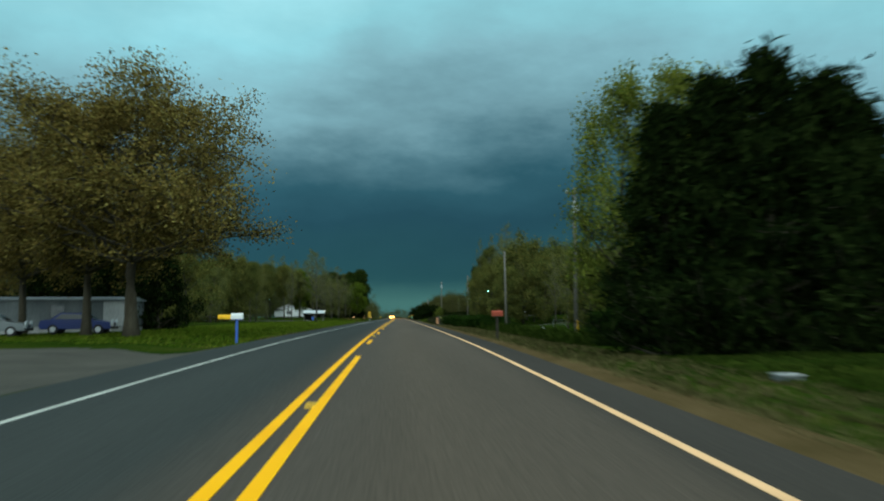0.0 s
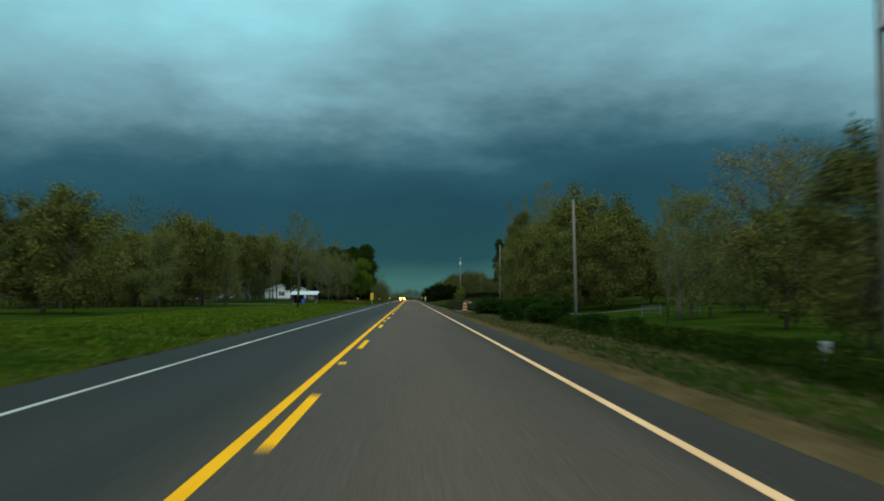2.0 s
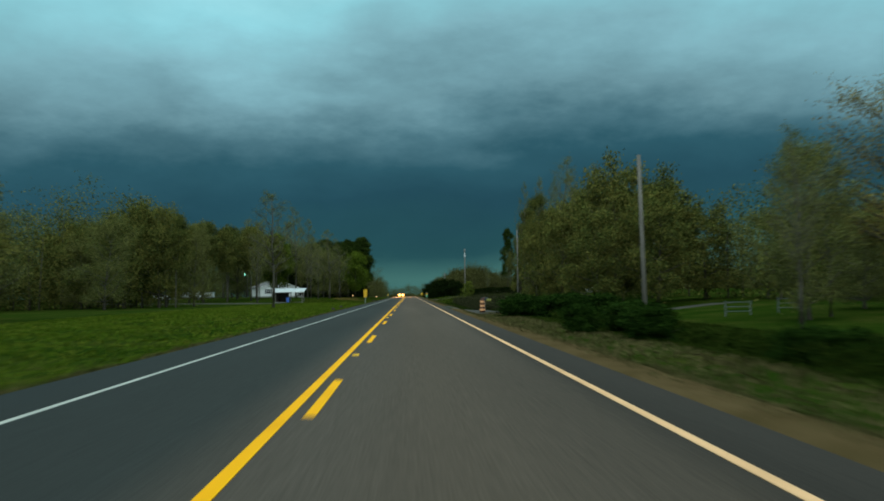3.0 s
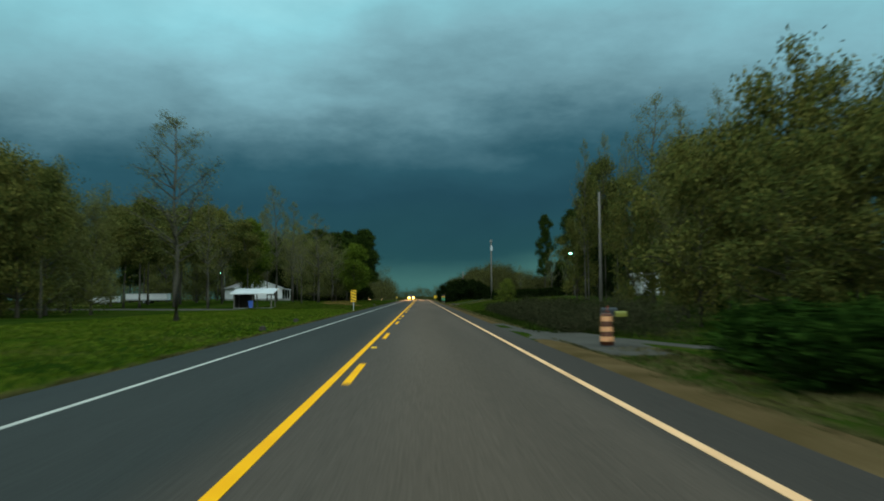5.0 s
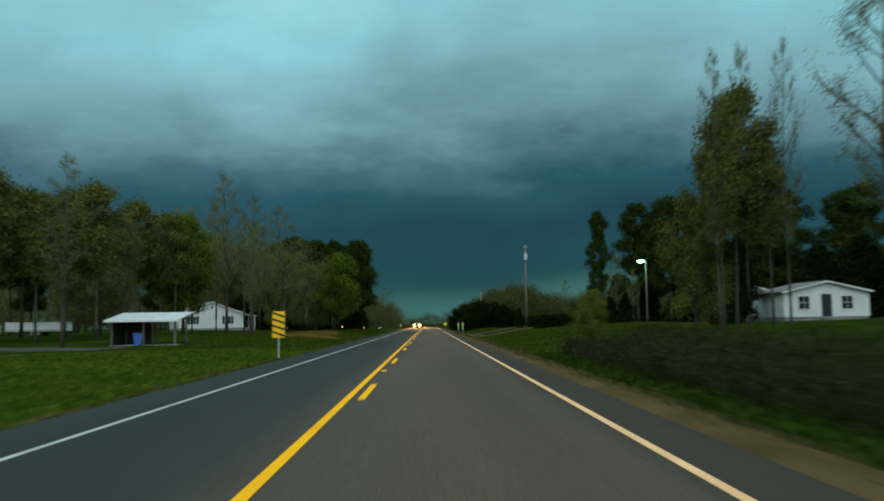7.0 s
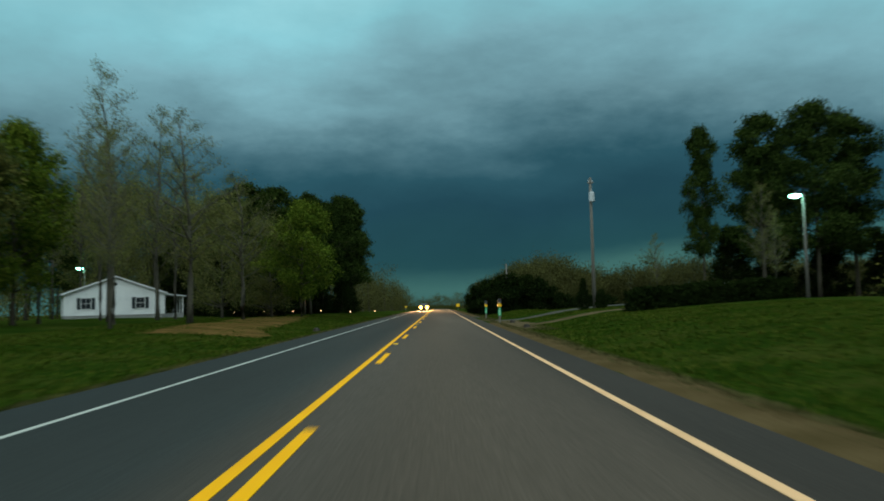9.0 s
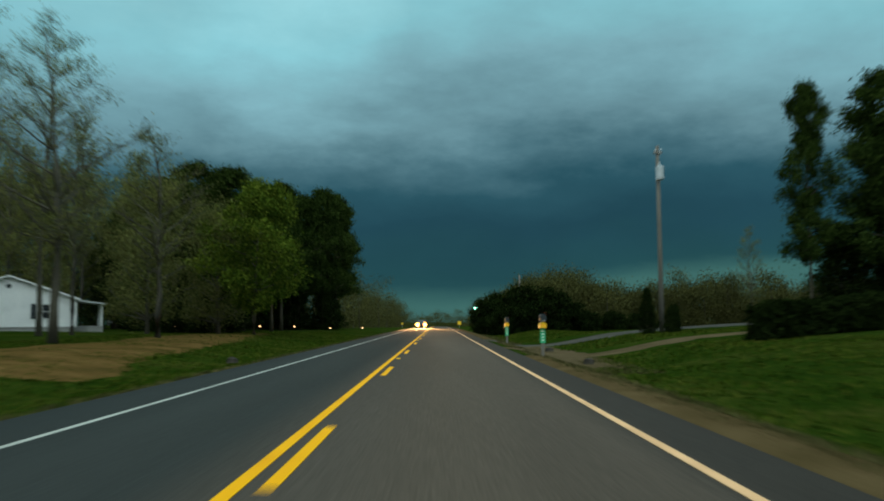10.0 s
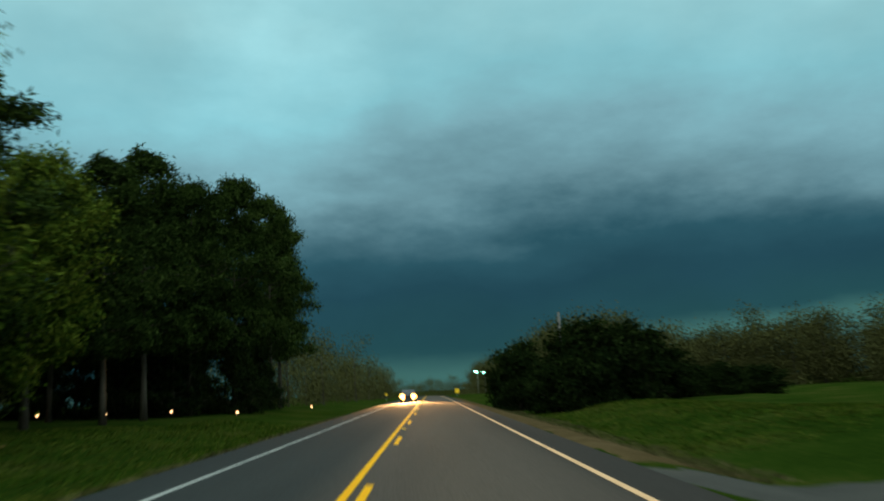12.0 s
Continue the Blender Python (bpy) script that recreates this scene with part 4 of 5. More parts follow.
def grass(name, spans, count, size, mat, label, seed):
    """Short blades in the given (x0, x1, y0, y1, density) spans."""
    rng = np.random.default_rng(seed)
    v, f = [], []
    area = sum((b - a) * (d - c) for a, b, c, d in spans)
    for a, b, c, d in spans:
        n = int(count * (b - a) * (d - c) / area)
        for x, y in zip(rng.uniform(a, b, n), rng.uniform(c, d, n)):
            z = ground_z(x, y) - 0.01
            for _ in range(3):
                t = rng.uniform(0, 6.28)
                hgt = size * rng.uniform(0.6, 1.4) * (1 + 0.6 * noise.noise(Vector((x * 0.4, y * 0.4, 2))))
                dx, dy = math.cos(t) * 0.035, math.sin(t) * 0.035
                ox, oy = rng.normal(size=2) * 0.05
                k = len(v)
                v += [(x + ox - dx, y + oy - dy, z), (x + ox + dx, y + oy + dy, z), (x + ox + dy * 1.6, y + oy - dx * 1.6, z + hgt)]
                f.append((k, k + 1, k + 2))
    me = bpy.data.meshes.new(name)
    me.from_pydata(v, [], f)
    return tagged(part_of(name, me, mat), label, "grass", kind="stuff")


grass("lawn_grass", [(-13, -5.0, 215, 330), (-22, -13, 215, 320), (6.2, 24, 208, 262), (6.4, 16, 296, 330), (9, 22, 278, 284.5), (8, 24, 275.5, 279), (8, 17, 262, 268)], 62000, 0.075, GRASS_BLADE, "short green lawn grass beside the road", 31)
grass("meadow_grass", [(-13, -5.0, 37, 215), (-24, -13, 41, 215)], 44000, 0.085, MEADOW_BLADE, "fresh yellow-green meadow grass", 35)
grass("dry_grass", [(4.9, 9.6, 2, 128),  (4.9, 6.6, 154, 256), (5.5, 9.5, 126, 142), (4.9, 8.6, 256, 267), (5.0, 7.5, 272, 283), (5.6, 7.4, 290, 340), (-5.2, -4.6, 38, 330)], 24000, 0.085, DRY_BLADE, "dead straw-coloured grass on the verge", 32)
# First span sets dark blades as the cedars' shade; the rest is rank grass.
grass("ditch_grass", [(9.0, 15, 2, 28), (9.0, 20, 46, 130), (6.4, 11, 152, 206)], 22000, 0.12, DARK_BLADE, "dark rank grass in the low ground, dark as shade by the cedars", 33)
ribbon("pine_straw_bed", [(-11.5, 251), (-13.5, 262), (-14.3, 275), (-15.5, 290), (-16.5, 304)], 8.0, PINE_STRAW, "rust-brown pine straw under the trees", "ground cover", lift=0.05)


# ---- poles and lamps ----
def utility_pole(x, y, height, label, transformer=0.0, crossarm=0.75, lean=0.0, stout=1.0):
    e = thing("utility_pole", pose(x, y, ground_z(x, y), 0, lean, 0), label, "utility pole")
    part("post", tube(fresh(), [(0, 0, -0.6), (0, 0, height * 0.5), (0, 0, height)], [0.17 * stout, 0.145 * stout, 0.115 * stout], 12), POLE_WOOD, e, smooth=True)
    if crossarm:
        part("crossarm", box(fresh(), -crossarm, crossarm, -0.16, -0.06, height - 0.55, height - 0.43, 0.01), POLE_WOOD, e)
        for u in (0.1 - crossarm, crossarm - 0.1):
            part("insulator", tube(fresh(), [(u, -0.11, height - 0.43), (u, -0.11, height - 0.36), (u, -0.11, height - 0.28), (u, -0.11, height - 0.24)], [0.03, 0.06, 0.06, 0.02], 8), PALE_PAINT, e)
    if transformer:
        t = part("transformer", tube(fresh(), [(0.02, -0.38, transformer - 0.5), (0.02, -0.38, transformer - 0.46), (0.02, -0.38, transformer + 0.36), (0.02, -0.38, transformer + 0.44)],
                                     [0.2, 0.26, 0.26, 0.12], 14), PALE_PAINT, e, "pale grey transformer can")
        part("bushing", tube(fresh(), [(0.02, -0.38, transformer + 0.44), (0.02, -0.38, transformer + 0.7)], [0.05, 0.03], 8), GREY_METAL, t)
        part("bracket", box(fresh(), -0.05, 0.05, -0.2, -0.1, transformer - 0.2, transformer + 0.2, 0.01), GREY_METAL, e)
    return e


utility_pole(16.8, 123.4, 11.4, "weathered grey wooden utility pole in the low field", crossarm=0.0, lean=-1.0)
utility_pole(15.75, 70.6, 12.6, "wooden utility pole with a transformer near its top", 10.9)
utility_pole(15.65, 282.9, 12.1, "tall wooden utility pole with a pale transformer", 10.3, crossarm=0.28)
utility_pole(13.6, 355.2, 8.0, "short grey wooden utility pole behind the shrubs", crossarm=0.0)
utility_pole(16.1, 182.5, 10.8, "thin wooden utility pole at the wood's edge", crossarm=0.0, stout=0.8)


def yard_lamp(x, y, z, arm, label, pole_mat=POLE_WOOD):
    """A yard light: a pole, a curved arm and a lamp head whose lens glows."""
    g = ground_z(x + arm, y)
    e = thing("yard_lamp", Matrix.Translation((x + arm, y, g)), label, "street lamp")
    t = z - g
    part("pole", tube(fresh(), [(0, 0, -0.5), (0, 0, t * 0.5), (0, 0, t + 0.15)], [0.13, 0.115, 0.09], 10), pole_mat, e, smooth=True)
    part("arm", tube(fresh(), [(0, 0, t - 0.25), (-arm * 0.4, 0, t + 0.05), (-arm, 0, t + 0.1)], [0.03, 0.03, 0.03], 8), GREY_METAL, e, smooth=True)
    head = part("lamp_head", tube(fresh(), [(-arm, 0, t + 0.22), (-arm, 0, t + 0.12), (-arm, 0, t + 0.02)], [0.08, 0.18, 0.24], 14), GREY_METAL, e, smooth=True)
    # Lens made wider than its head, the lamp's bloom put into its shape.
    part("lens", tube(fresh(), [(-arm, 0, t + 0.04), (-arm, 0, t - 0.1), (-arm, 0, t - 0.2)], [0.44, 0.42, 0.18], 14), LAMP_GLOW, head, "glowing blue-green lens", smooth=True)
    lamp = new("yard_light", bpy.data.lights.new("yard_light", "POINT"))
    lamp.data.energy, lamp.data.color, lamp.data.shadow_soft_size = 60, (0.55, 1.0, 0.85), 0.2
    lamp.location = (x, y, z - 0.35)
    return e


yard_lamp(-47.6, 320.5, 7.3, 0.6, "tall yard lamp lit blue-green behind the white house")
yard_lamp(30.0, 272.3, 9.1, 0.65, "tall yard lamp lit blue-green on the lawn")
yard_lamp(13.8, 510.0, 5.6, 0.5, "far lit yard lamp beside the road")
yard_lamp(15.9, 511.0, 5.4, 0.5, "far lit yard lamp beside the road")


# ---- roadside signs and boxes ----
def tilted(bm, m):
    bmesh.ops.transform(bm, matrix=m, verts=bm.verts)
    return bm


def hazard_marker(x, y):
    """A yellow board with black slanting bands on a post."""
    g = ground_z(x, y)
    e = thing("hazard_marker", pose(x, y, g, 0, 0, 3), "yellow hazard board with black slanted bands on a post", "road sign")
    part("post", box(fresh(), -0.03, 0.03, 0.012, 0.07, -0.4, 2.15, 0.008), GREY_METAL, e)
    board = part("board", box(fresh(), -0.28, 0.28, -0.012, 0.01, 1.0, 2.2, 0.006), YELLOW_SHEET, e)
    for i in range(4):
        z = 1.12 + 0.29 * i
        part("band", prism(fresh(), ((-0.275, z + 0.11), (0.275, z - 0.09), (0.275, z + 0.01), (-0.275, z + 0.2)), "y", -0.018, -0.0125), BLACK, board)
    for z in (1.2, 2.05):
        part("bolt", tube(fresh(), [(0, -0.028, z), (0, -0.012, z)], [0.02, 0.02], 8), GREY_METAL, board)
    return e


hazard_marker(-5.65, 198.9)


def arch_outline(w, h, n=8):
    r = w / 2
    return [(-r, 0), (r, 0), (r, h - r)] + [(r * math.cos(a), h - r + r * math.sin(a)) for a in (math.pi * k / n for k in range(1, n))] + [(-r, h - r)]


def mailbox_stand(x, y, turn, box_mat, post_mat, label, low=0.0):
    """A mailbox on a post with a newspaper tube beside or below it."""
    e = thing("mailbox", pose(x, y, ground_z(x, y), 0, 0, turn), label, "mailbox")
    part("post", box(fresh(), -0.055, 0.055, -0.055, 0.055, -0.4, 1.10 + low, 0.008), post_mat, e)
    part("shelf", box(fresh(), -0.11, 0.11, -0.26, 0.26, 1.10 + low, 1.13 + low, 0.005), post_mat, e)
    body = part("box", tilted(prism(fresh(), arch_outline(0.22, 0.27), "y", -0.27, 0.27), Matrix.Translation((0, 0, 1.135 + low))), box_mat, e)
    part("door", tilted(prism(fresh(), arch_outline(0.235, 0.28), "y", -0.285, -0.272), Matrix.Translation((0, 0, 1.13 + low))), box_mat, body)
    part("flag", box(fresh(), 0.112, 0.12, -0.1, -0.07, 1.25 + low, 1.47 + low, 0.002), RUST, body, "small red flag")
    part("hinge", box(fresh(), -0.09, 0.09, -0.295, -0.285, 1.14 + low, 1.155 + low), GREY_METAL, body)
    return e


e = mailbox_stand(-6.5, 41.4, 90, TRIM, BLUE_PAINT, "white mailbox with a yellow newspaper tube on a blue post")
part("newspaper_tube", tilted(prism(fresh(), arch_outline(0.2, 0.2), "y", 0.1, 0.72), Matrix.Translation((-0.0, 0.15, 1.14))), YELLOW_PLASTIC, e, "yellow plastic newspaper tube")


mailbox_stand(5.95, 43.4, 84, RUST, DARK_BOARD, "faded red mailbox on a dark post beside the verge", low=0.08)


def number_post_mailbox(x, y, label, dark):
    e = mailbox_stand(x, y, -90, dark, POLE_WOOD, label, low=0.28)
    part("newspaper_tube", tilted(prism(fresh(), arch_outline(0.24, 0.22), "y", -0.36, 0.4), Matrix.Translation((0.0, 0, 1.14))), YELLOW_PLASTIC, e, "yellow plastic newspaper tube")
    plate = part("number_plate", box(fresh(), -0.075, -0.062, -0.1, 0.1, 0.55, 1.12, 0.002, m=Matrix.Rotation(radians(90), 4, "Z")), GREEN_SHEET, e, "green reflective number plate")
    for i in range(4):
        part("digit_bar", box(fresh(), -0.04, 0.04, -0.0835, -0.0795, 0.63 + 0.12 * i, 0.68 + 0.12 * i), WHITE_SHEET, plate)
    return e


for x, y, words, dark in ((5.4, 262.3, "dark mailbox over a yellow newspaper tube and green plate", SHUTTER), (5.6, 281.9, "dark mailbox with a yellow tube beside the paved drive", SHUTTER)):
    m = number_post_mailbox(x, y, words, dark)
    m.matrix_basis = pose(x, y, ground_z(x, y), 0, 0, 0)


def traffic_drum(x, y):
    e = thing("traffic_drum", pose(x, y, ground_z(x, y), 0, 0, 20), "dark orange traffic drum with pale reflective bands", "traffic drum")
    part("base", tube(fresh(), [(0, 0, -0.02), (0, 0, 0.06), (0, 0, 0.09)], [0.30, 0.30, 0.25], 20), BLACK, e)
    part("body", tube(fresh(), [(0, 0, 0.06), (0, 0, 0.4), (0, 0, 0.45), (0, 0, 0.75), (0, 0, 0.8), (0, 0, 1.15), (0, 0, 1.2)], [0.245, 0.235, 0.22, 0.21, 0.2, 0.19, 0.15], 20), ORANGE_PLASTIC, e, smooth=True)
    for z, r in ((0.22, 0.248), (0.56, 0.224), (0.92, 0.206)):
        part("band", tube(fresh(), [(0, 0, z), (0, 0, z + 0.17)], [r, r - 0.008], 20, cap=False), BAND_SHEET, e, "pale reflective band")
    part("grip", tube(fresh(), [(-0.1, 0, 1.19), (-0.08, 0, 1.3), (0.08, 0, 1.3), (0.1, 0, 1.19)], [0.02, 0.02, 0.02, 0.02], 6), ORANGE_PLASTIC, e)


traffic_drum(7.65, 142.9)
e = mailbox_stand(7.95, 143.8, -90, SHUTTER, POLE_WOOD, "dark mailbox and yellow-green tube behind the traffic drum", low=-0.03)
part("newspaper_tube", tilted(prism(fresh(), arch_outline(0.2, 0.2), "y", -0.2, 0.2), Matrix.Translation((0.24, 0.36, 1.05))), OLIVE_PLASTIC, e, "yellow-green plastic newspaper tube")
part("tube_bracket", box(fresh(), 0.05, 0.15, 0.2, 0.5, 1.06, 1.085), GREY_METAL, e)


def marker_post(x, y, height, width, mat, label, cap=None):
    e = thing("marker_post", pose(x, y, ground_z(x, y), 0, 0, (x * 53) % 30), label, "marker post")
    part("post", box(fresh(), -width / 2, width / 2, -0.04, 0.04, -0.3, height, 0.015), mat, e)
    part("cap", box(fresh(), -width / 2 - 0.012, width / 2 + 0.012, -0.05, 0.05, height - 0.02, height + 0.03, 0.01), cap or mat, e)
    return e


marker_post(13.0, 179.8, 1.1, 0.14, PALE_PAINT, "short pale marker post by the thicket")
marker_post(12.6, 68.3, 0.8, 0.26, PALE_SIDING, "pale utility pedestal in the low field", GREY_METAL)
marker_post(14.9, 66.0, 1.5, 0.07, YELLOW_PLASTIC, "thin yellow pipeline marker post")


def road_sign(x, y, z, w, label):
    e = thing("road_sign", pose(x, y, ground_z(x, y)), label, "road sign")
    part("post", box(fresh(), -0.03, 0.03, 0.01, 0.06, -0.4, z + 0.2, 0.005), GREY_METAL, e)
    part("board", box(fresh(), -w / 2, w / 2, -0.01, 0.01, z - w / 2, z + w / 2, 0.006), YELLOW_SHEET, e)


road_sign(8.4, 511.0, 1.7, 1.2, "far yellow warning sign beside the road")
road_sign(-8.4, 455.0, 1.2, 0.5, "small far yellow sign by the woods")


# Glow put into a stake's lens for the bright dots along the yard.
def stake_marker(x, y, group):
    e = thing("stake_marker", pose(x, y, ground_z(x, y)), "small stake marker with a glow put into its lens", "garden light", group)
    part("stake", tube(fresh(), [(0, 0, -0.15), (0, 0, 0.42)], [0.012, 0.012], 6), BLACK, e)
    part("lens", tube(fresh(), [(0, 0, 0.42), (0, 0, 0.5), (0, 0, 0.54)], [0.075, 0.085, 0.06], 10), MARKER_GLOW, e, "warm glowing lens")
    part("cap", tube(fresh(), [(0, 0, 0.54), (0, 0, 0.56), (0, 0, 0.59)], [0.09, 0.08, 0.02], 10), BLACK, e)


for x, y in ((-24.7, 331), (-20.5, 331.6), (-16.4, 332.3), (-12.0, 332.3), (-9.8, 352), (-23.5, 308)):
    stake_marker(x, y, "garden lights under the pines")


def reflector(y):
    e = thing("road_reflector", pose(0.04, y, road_z(0.04, y) + 0.004), "raised yellow road reflector between the centre lines", "road reflector", "centre line reflectors")
    bm = prism(fresh(), ((-0.06, 0), (0.06, 0), (0.034, 0.026), (-0.034, 0.026)), "x", -0.065, 0.065)
    part("shell", bm, YELLOW_PLASTIC, e)
    part("lens", prism(fresh(), ((-0.063, 0.003), (-0.039, 0.0275), (-0.042, 0.0285), (-0.067, 0.004)), "x", -0.06, 0.06), YELLOW_SHEET, e)


for k in range(18):
    reflector(11.4 + 2 * DASH * k)


# ---- houses ----
def window_unit(parent, x, z, w, h, y, shutters=True, glass=GLASS, label="", trim=TRIM):
    """A framed window on a front at depth y that faces -y."""
    win = part("window", box(fresh(), x - w / 2, x + w / 2, y - 0.035, y + 0.02, z - h / 2, z + h / 2), glass, parent, label)
    f = 0.06
    for a in ((x - w / 2 - f, x + w / 2 + f, z + h / 2, z + h / 2 + f), (x - w / 2 - f, x + w / 2 + f, z - h / 2 - f, z - h / 2),
              (x - w / 2 - f, x - w / 2, z - h / 2, z + h / 2), (x + w / 2, x + w / 2 + f, z - h / 2, z + h / 2)):
        part("frame", box(fresh(), a[0], a[1], y - 0.06, y + 0.01, a[2], a[3]), trim, win)
    part("glazing_bar", box(fresh(), x - w / 2, x + w / 2, y - 0.05, y - 0.03, z - 0.02, z + 0.02), trim, win)
    part("glazing_bar", box(fresh(), x - 0.015, x + 0.015, y - 0.048, y - 0.03, z - h / 2, z + h / 2), trim, win)
    if shutters:
        for s in (-1, 1):
            u = x + s * (w / 2 + f + 0.2)
            part("shutter", box(fresh(), u - 0.18, u + 0.18, y - 0.05, y, z - h / 2 - f, z + h / 2 + f, 0.01), SHUTTER, win)


def lap_front(parent, outline_at, z0, z1, y, mat, step=0.2):
    """Lapped boards up a front that faces -y; outline_at gives the left and right end at a height."""
    z = z0
    while z < z1 - 0.02:
        a, b = outline_at(z + step * 0.5)
        if b - a > 0.2:
            part("siding_board", prism(fresh(), ((y - 0.028, z), (y, z), (y, min(z + step, z1)), (y - 0.010, min(z + step, z1))), "x", a, b), mat, parent)
        z += step


def gable_house(x, y, turn, w, d, eave, ridge, label, wall, roof, windows, door_at=None, lap=True, lit=None):
    """A house whose gable front (width w) faces its own -y; depth d."""
    g = ground_z(x, y)
    e = thing("house", pose(x, y, g, 0, 0, turn), label, "house")
    part("foundation", box(fresh(), -w / 2 + 0.05, w / 2 - 0.05, 0.05, d - 0.05, -0.6, 0.3), CONCRETE, e)
    part("wall", prism(fresh(), ((-w / 2, 0.3), (w / 2, 0.3), (w / 2, eave), (0, ridge - 0.05), (-w / 2, eave)), "y", 0, d), wall, e)

    def ends(z):
        if z < eave:
            return -w / 2, w / 2
        s = max(0.0, (ridge - 0.05 - z) / (ridge - 0.05 - eave)) * w / 2
        return -s, s
    if lap:
        lap_front(e, ends, 0.3, ridge - 0.1, 0, wall, 0.22)
    o = 0.35
    slope = (ridge - eave) / (w / 2)
    for s in (-1, 1):
        part("roof", prism(fresh(), ((0, ridge), (0, ridge + 0.14), (s * (w / 2 + o), eave - slope * o + 0.14), (s * (w / 2 + o), eave - slope * o)), "y", -o, d + o), roof, e)
        part("bargeboard", prism(fresh(), ((0, ridge - 0.02), (0, ridge + 0.10), (s * (w / 2 + o), eave - slope * o + 0.10), (s * (w / 2 + o), eave - slope * o - 0.06)), "y", -o - 0.05, -o - 0.003), TRIM, e)
        part("corner_board", box(fresh(), s * w / 2 - 0.08, s * w / 2 + 0.08, -0.05, 0.05, 0.3, eave), TRIM, e)
    for wx, wz, ww, wh, sh in windows:
        window_unit(e, wx, wz, ww, wh, -0.03, sh, lit or GLASS, "warmly lit window" if lit else "")
    if door_at is not None:
        dr = part("door", box(fresh(), door_at - 0.46, door_at + 0.46, -0.07, 0.0, 0.32, 2.38, 0.01), SHUTTER, e)
        part("handle", tube(fresh(), [(door_at + 0.36, -0.1, 1.35), (door_at + 0.36, -0.07, 1.35)], [0.03, 0.03], 8), GREY_METAL, dr)
        part("step", box(fresh(), door_at - 0.7, door_at + 0.7, -1.0, -0.06, -0.1, 0.28, 0.02), CONCRETE, e)
    return e


white_house = gable_house(-34.3, 298.5, 26, 10.3, 10, 2.7, 4.5, "white lap-sided house with dark shutters and low gable roof", SIDING, SHINGLE,
                          ((-3.0, 1.6, 0.95, 1.15, True), (2.6, 1.6, 0.9, 1.15, True)), None)
part("gable_vent", tube(fresh(), [(0, -0.06, 3.7), (0, -0.03, 3.7)], [0.2, 0.2], 12), SHUTTER, white_house)
# its small porch at the end wall
part("porch_floor", box(fresh(), 5.17, 7.4, 0.8, 5.0, -0.3, 0.35, 0.02), CONCRETE, white_house)
part("porch_roof", prism(fresh(), ((5.2, 2.5), (7.7, 2.2), (7.7, 2.32), (5.2, 2.64)), "y", 0.6, 5.2), ROOF_METAL, white_house)
for px, py in ((7.3, 0.9), (7.3, 2.9), (7.3, 4.9)):
    part("porch_post", box(fresh(), px - 0.07, px + 0.07, py - 0.07, py + 0.07, 0.35, 2.25, 0.01), TRIM, white_house)

gable_house(37.9, 236.8, 0, 7.8, 7, 2.6, 3.5, "small white house with two windows at the wood's edge", SIDING, SHINGLE, ((-2.1, 1.6, 1.0, 1.15, False), (1.9, 1.6, 1.0, 1.15, False)), 0.0)
gable_house(38.4, 255.4, -33, 8.6, 7.5, 3.0, 4.3, "pale house with a warmly lit window on the lawn", PALE_SIDING, BROWN_ROOF, ((-3.4, 1.8, 0.55, 0.6, False),), None, lit=WINDOW_GLOW)


def carport(x, y, w, d, low, high):
    """An open shed whose single slope rises from the eave at y to the back."""
    e = thing("carport", pose(x, y, ground_z(x, y), 0, 0, 1), "open timber carport with a sloping pale metal roof", "carport")
    part("slab", box(fresh(), 0, w, 0.2, d, -0.4, 0.05, 0.02), CONCRETE, e)
    rise = (high - low) / d

    def slope_z(v):
        return low + rise * v
    part("roof", prism(fresh(), ((-0.4, slope_z(-0.4)), (d + 0.4, slope_z(d + 0.4)), (d + 0.4, slope_z(d + 0.4) + 0.06), (-0.4, slope_z(-0.4) + 0.06)), "x", -0.3, w + 0.3), ROOF_METAL, e)
    for i in range(12):
        u = -0.25 + (w + 0.5) * i / 11
        part("roof_rib", prism(fresh(), ((-0.4, slope_z(-0.4) + 0.055), (d + 0.4, slope_z(d + 0.4) + 0.055), (d + 0.4, slope_z(d + 0.4) + 0.085), (-0.4, slope_z(-0.4) + 0.085)), "x", u - 0.02, u + 0.02), ROOF_METAL, e)
    part("fascia", box(fresh(), -0.3, w + 0.3, -0.44, -0.405, slope_z(-0.4) - 0.08, slope_z(-0.4) + 0.07), TRIM, e)
    for i in range(3):
        px = 0.15 + (w - 0.3) * i / 2
        for py in (0.25, d - 0.25):
            part("post", box(fresh(), px - 0.07, px + 0.07, py - 0.07, py + 0.07, 0.05, slope_z(py) - 0.16, 0.01), POLE_WOOD, e)
    for py in (0.25, d - 0.25):
        part("beam", box(fresh(), -0.1, w + 0.1, py - 0.05, py + 0.05, slope_z(py) - 0.16, slope_z(py) - 0.03), POLE_WOOD, e)
    part("back_wall", box(fresh(), 0.1, w * 0.42, d - 0.1, d - 0.04, 0.05, high - 0.25), DARK_BOARD, e)
    part("side_wall", box(fresh(), 0.02, 0.08, 0.4, d - 0.12, 0.05, low), DARK_BOARD, e)
    return e


carport(-24.3, 227.8, 5.3, 3.8, 2.05, 2.6)


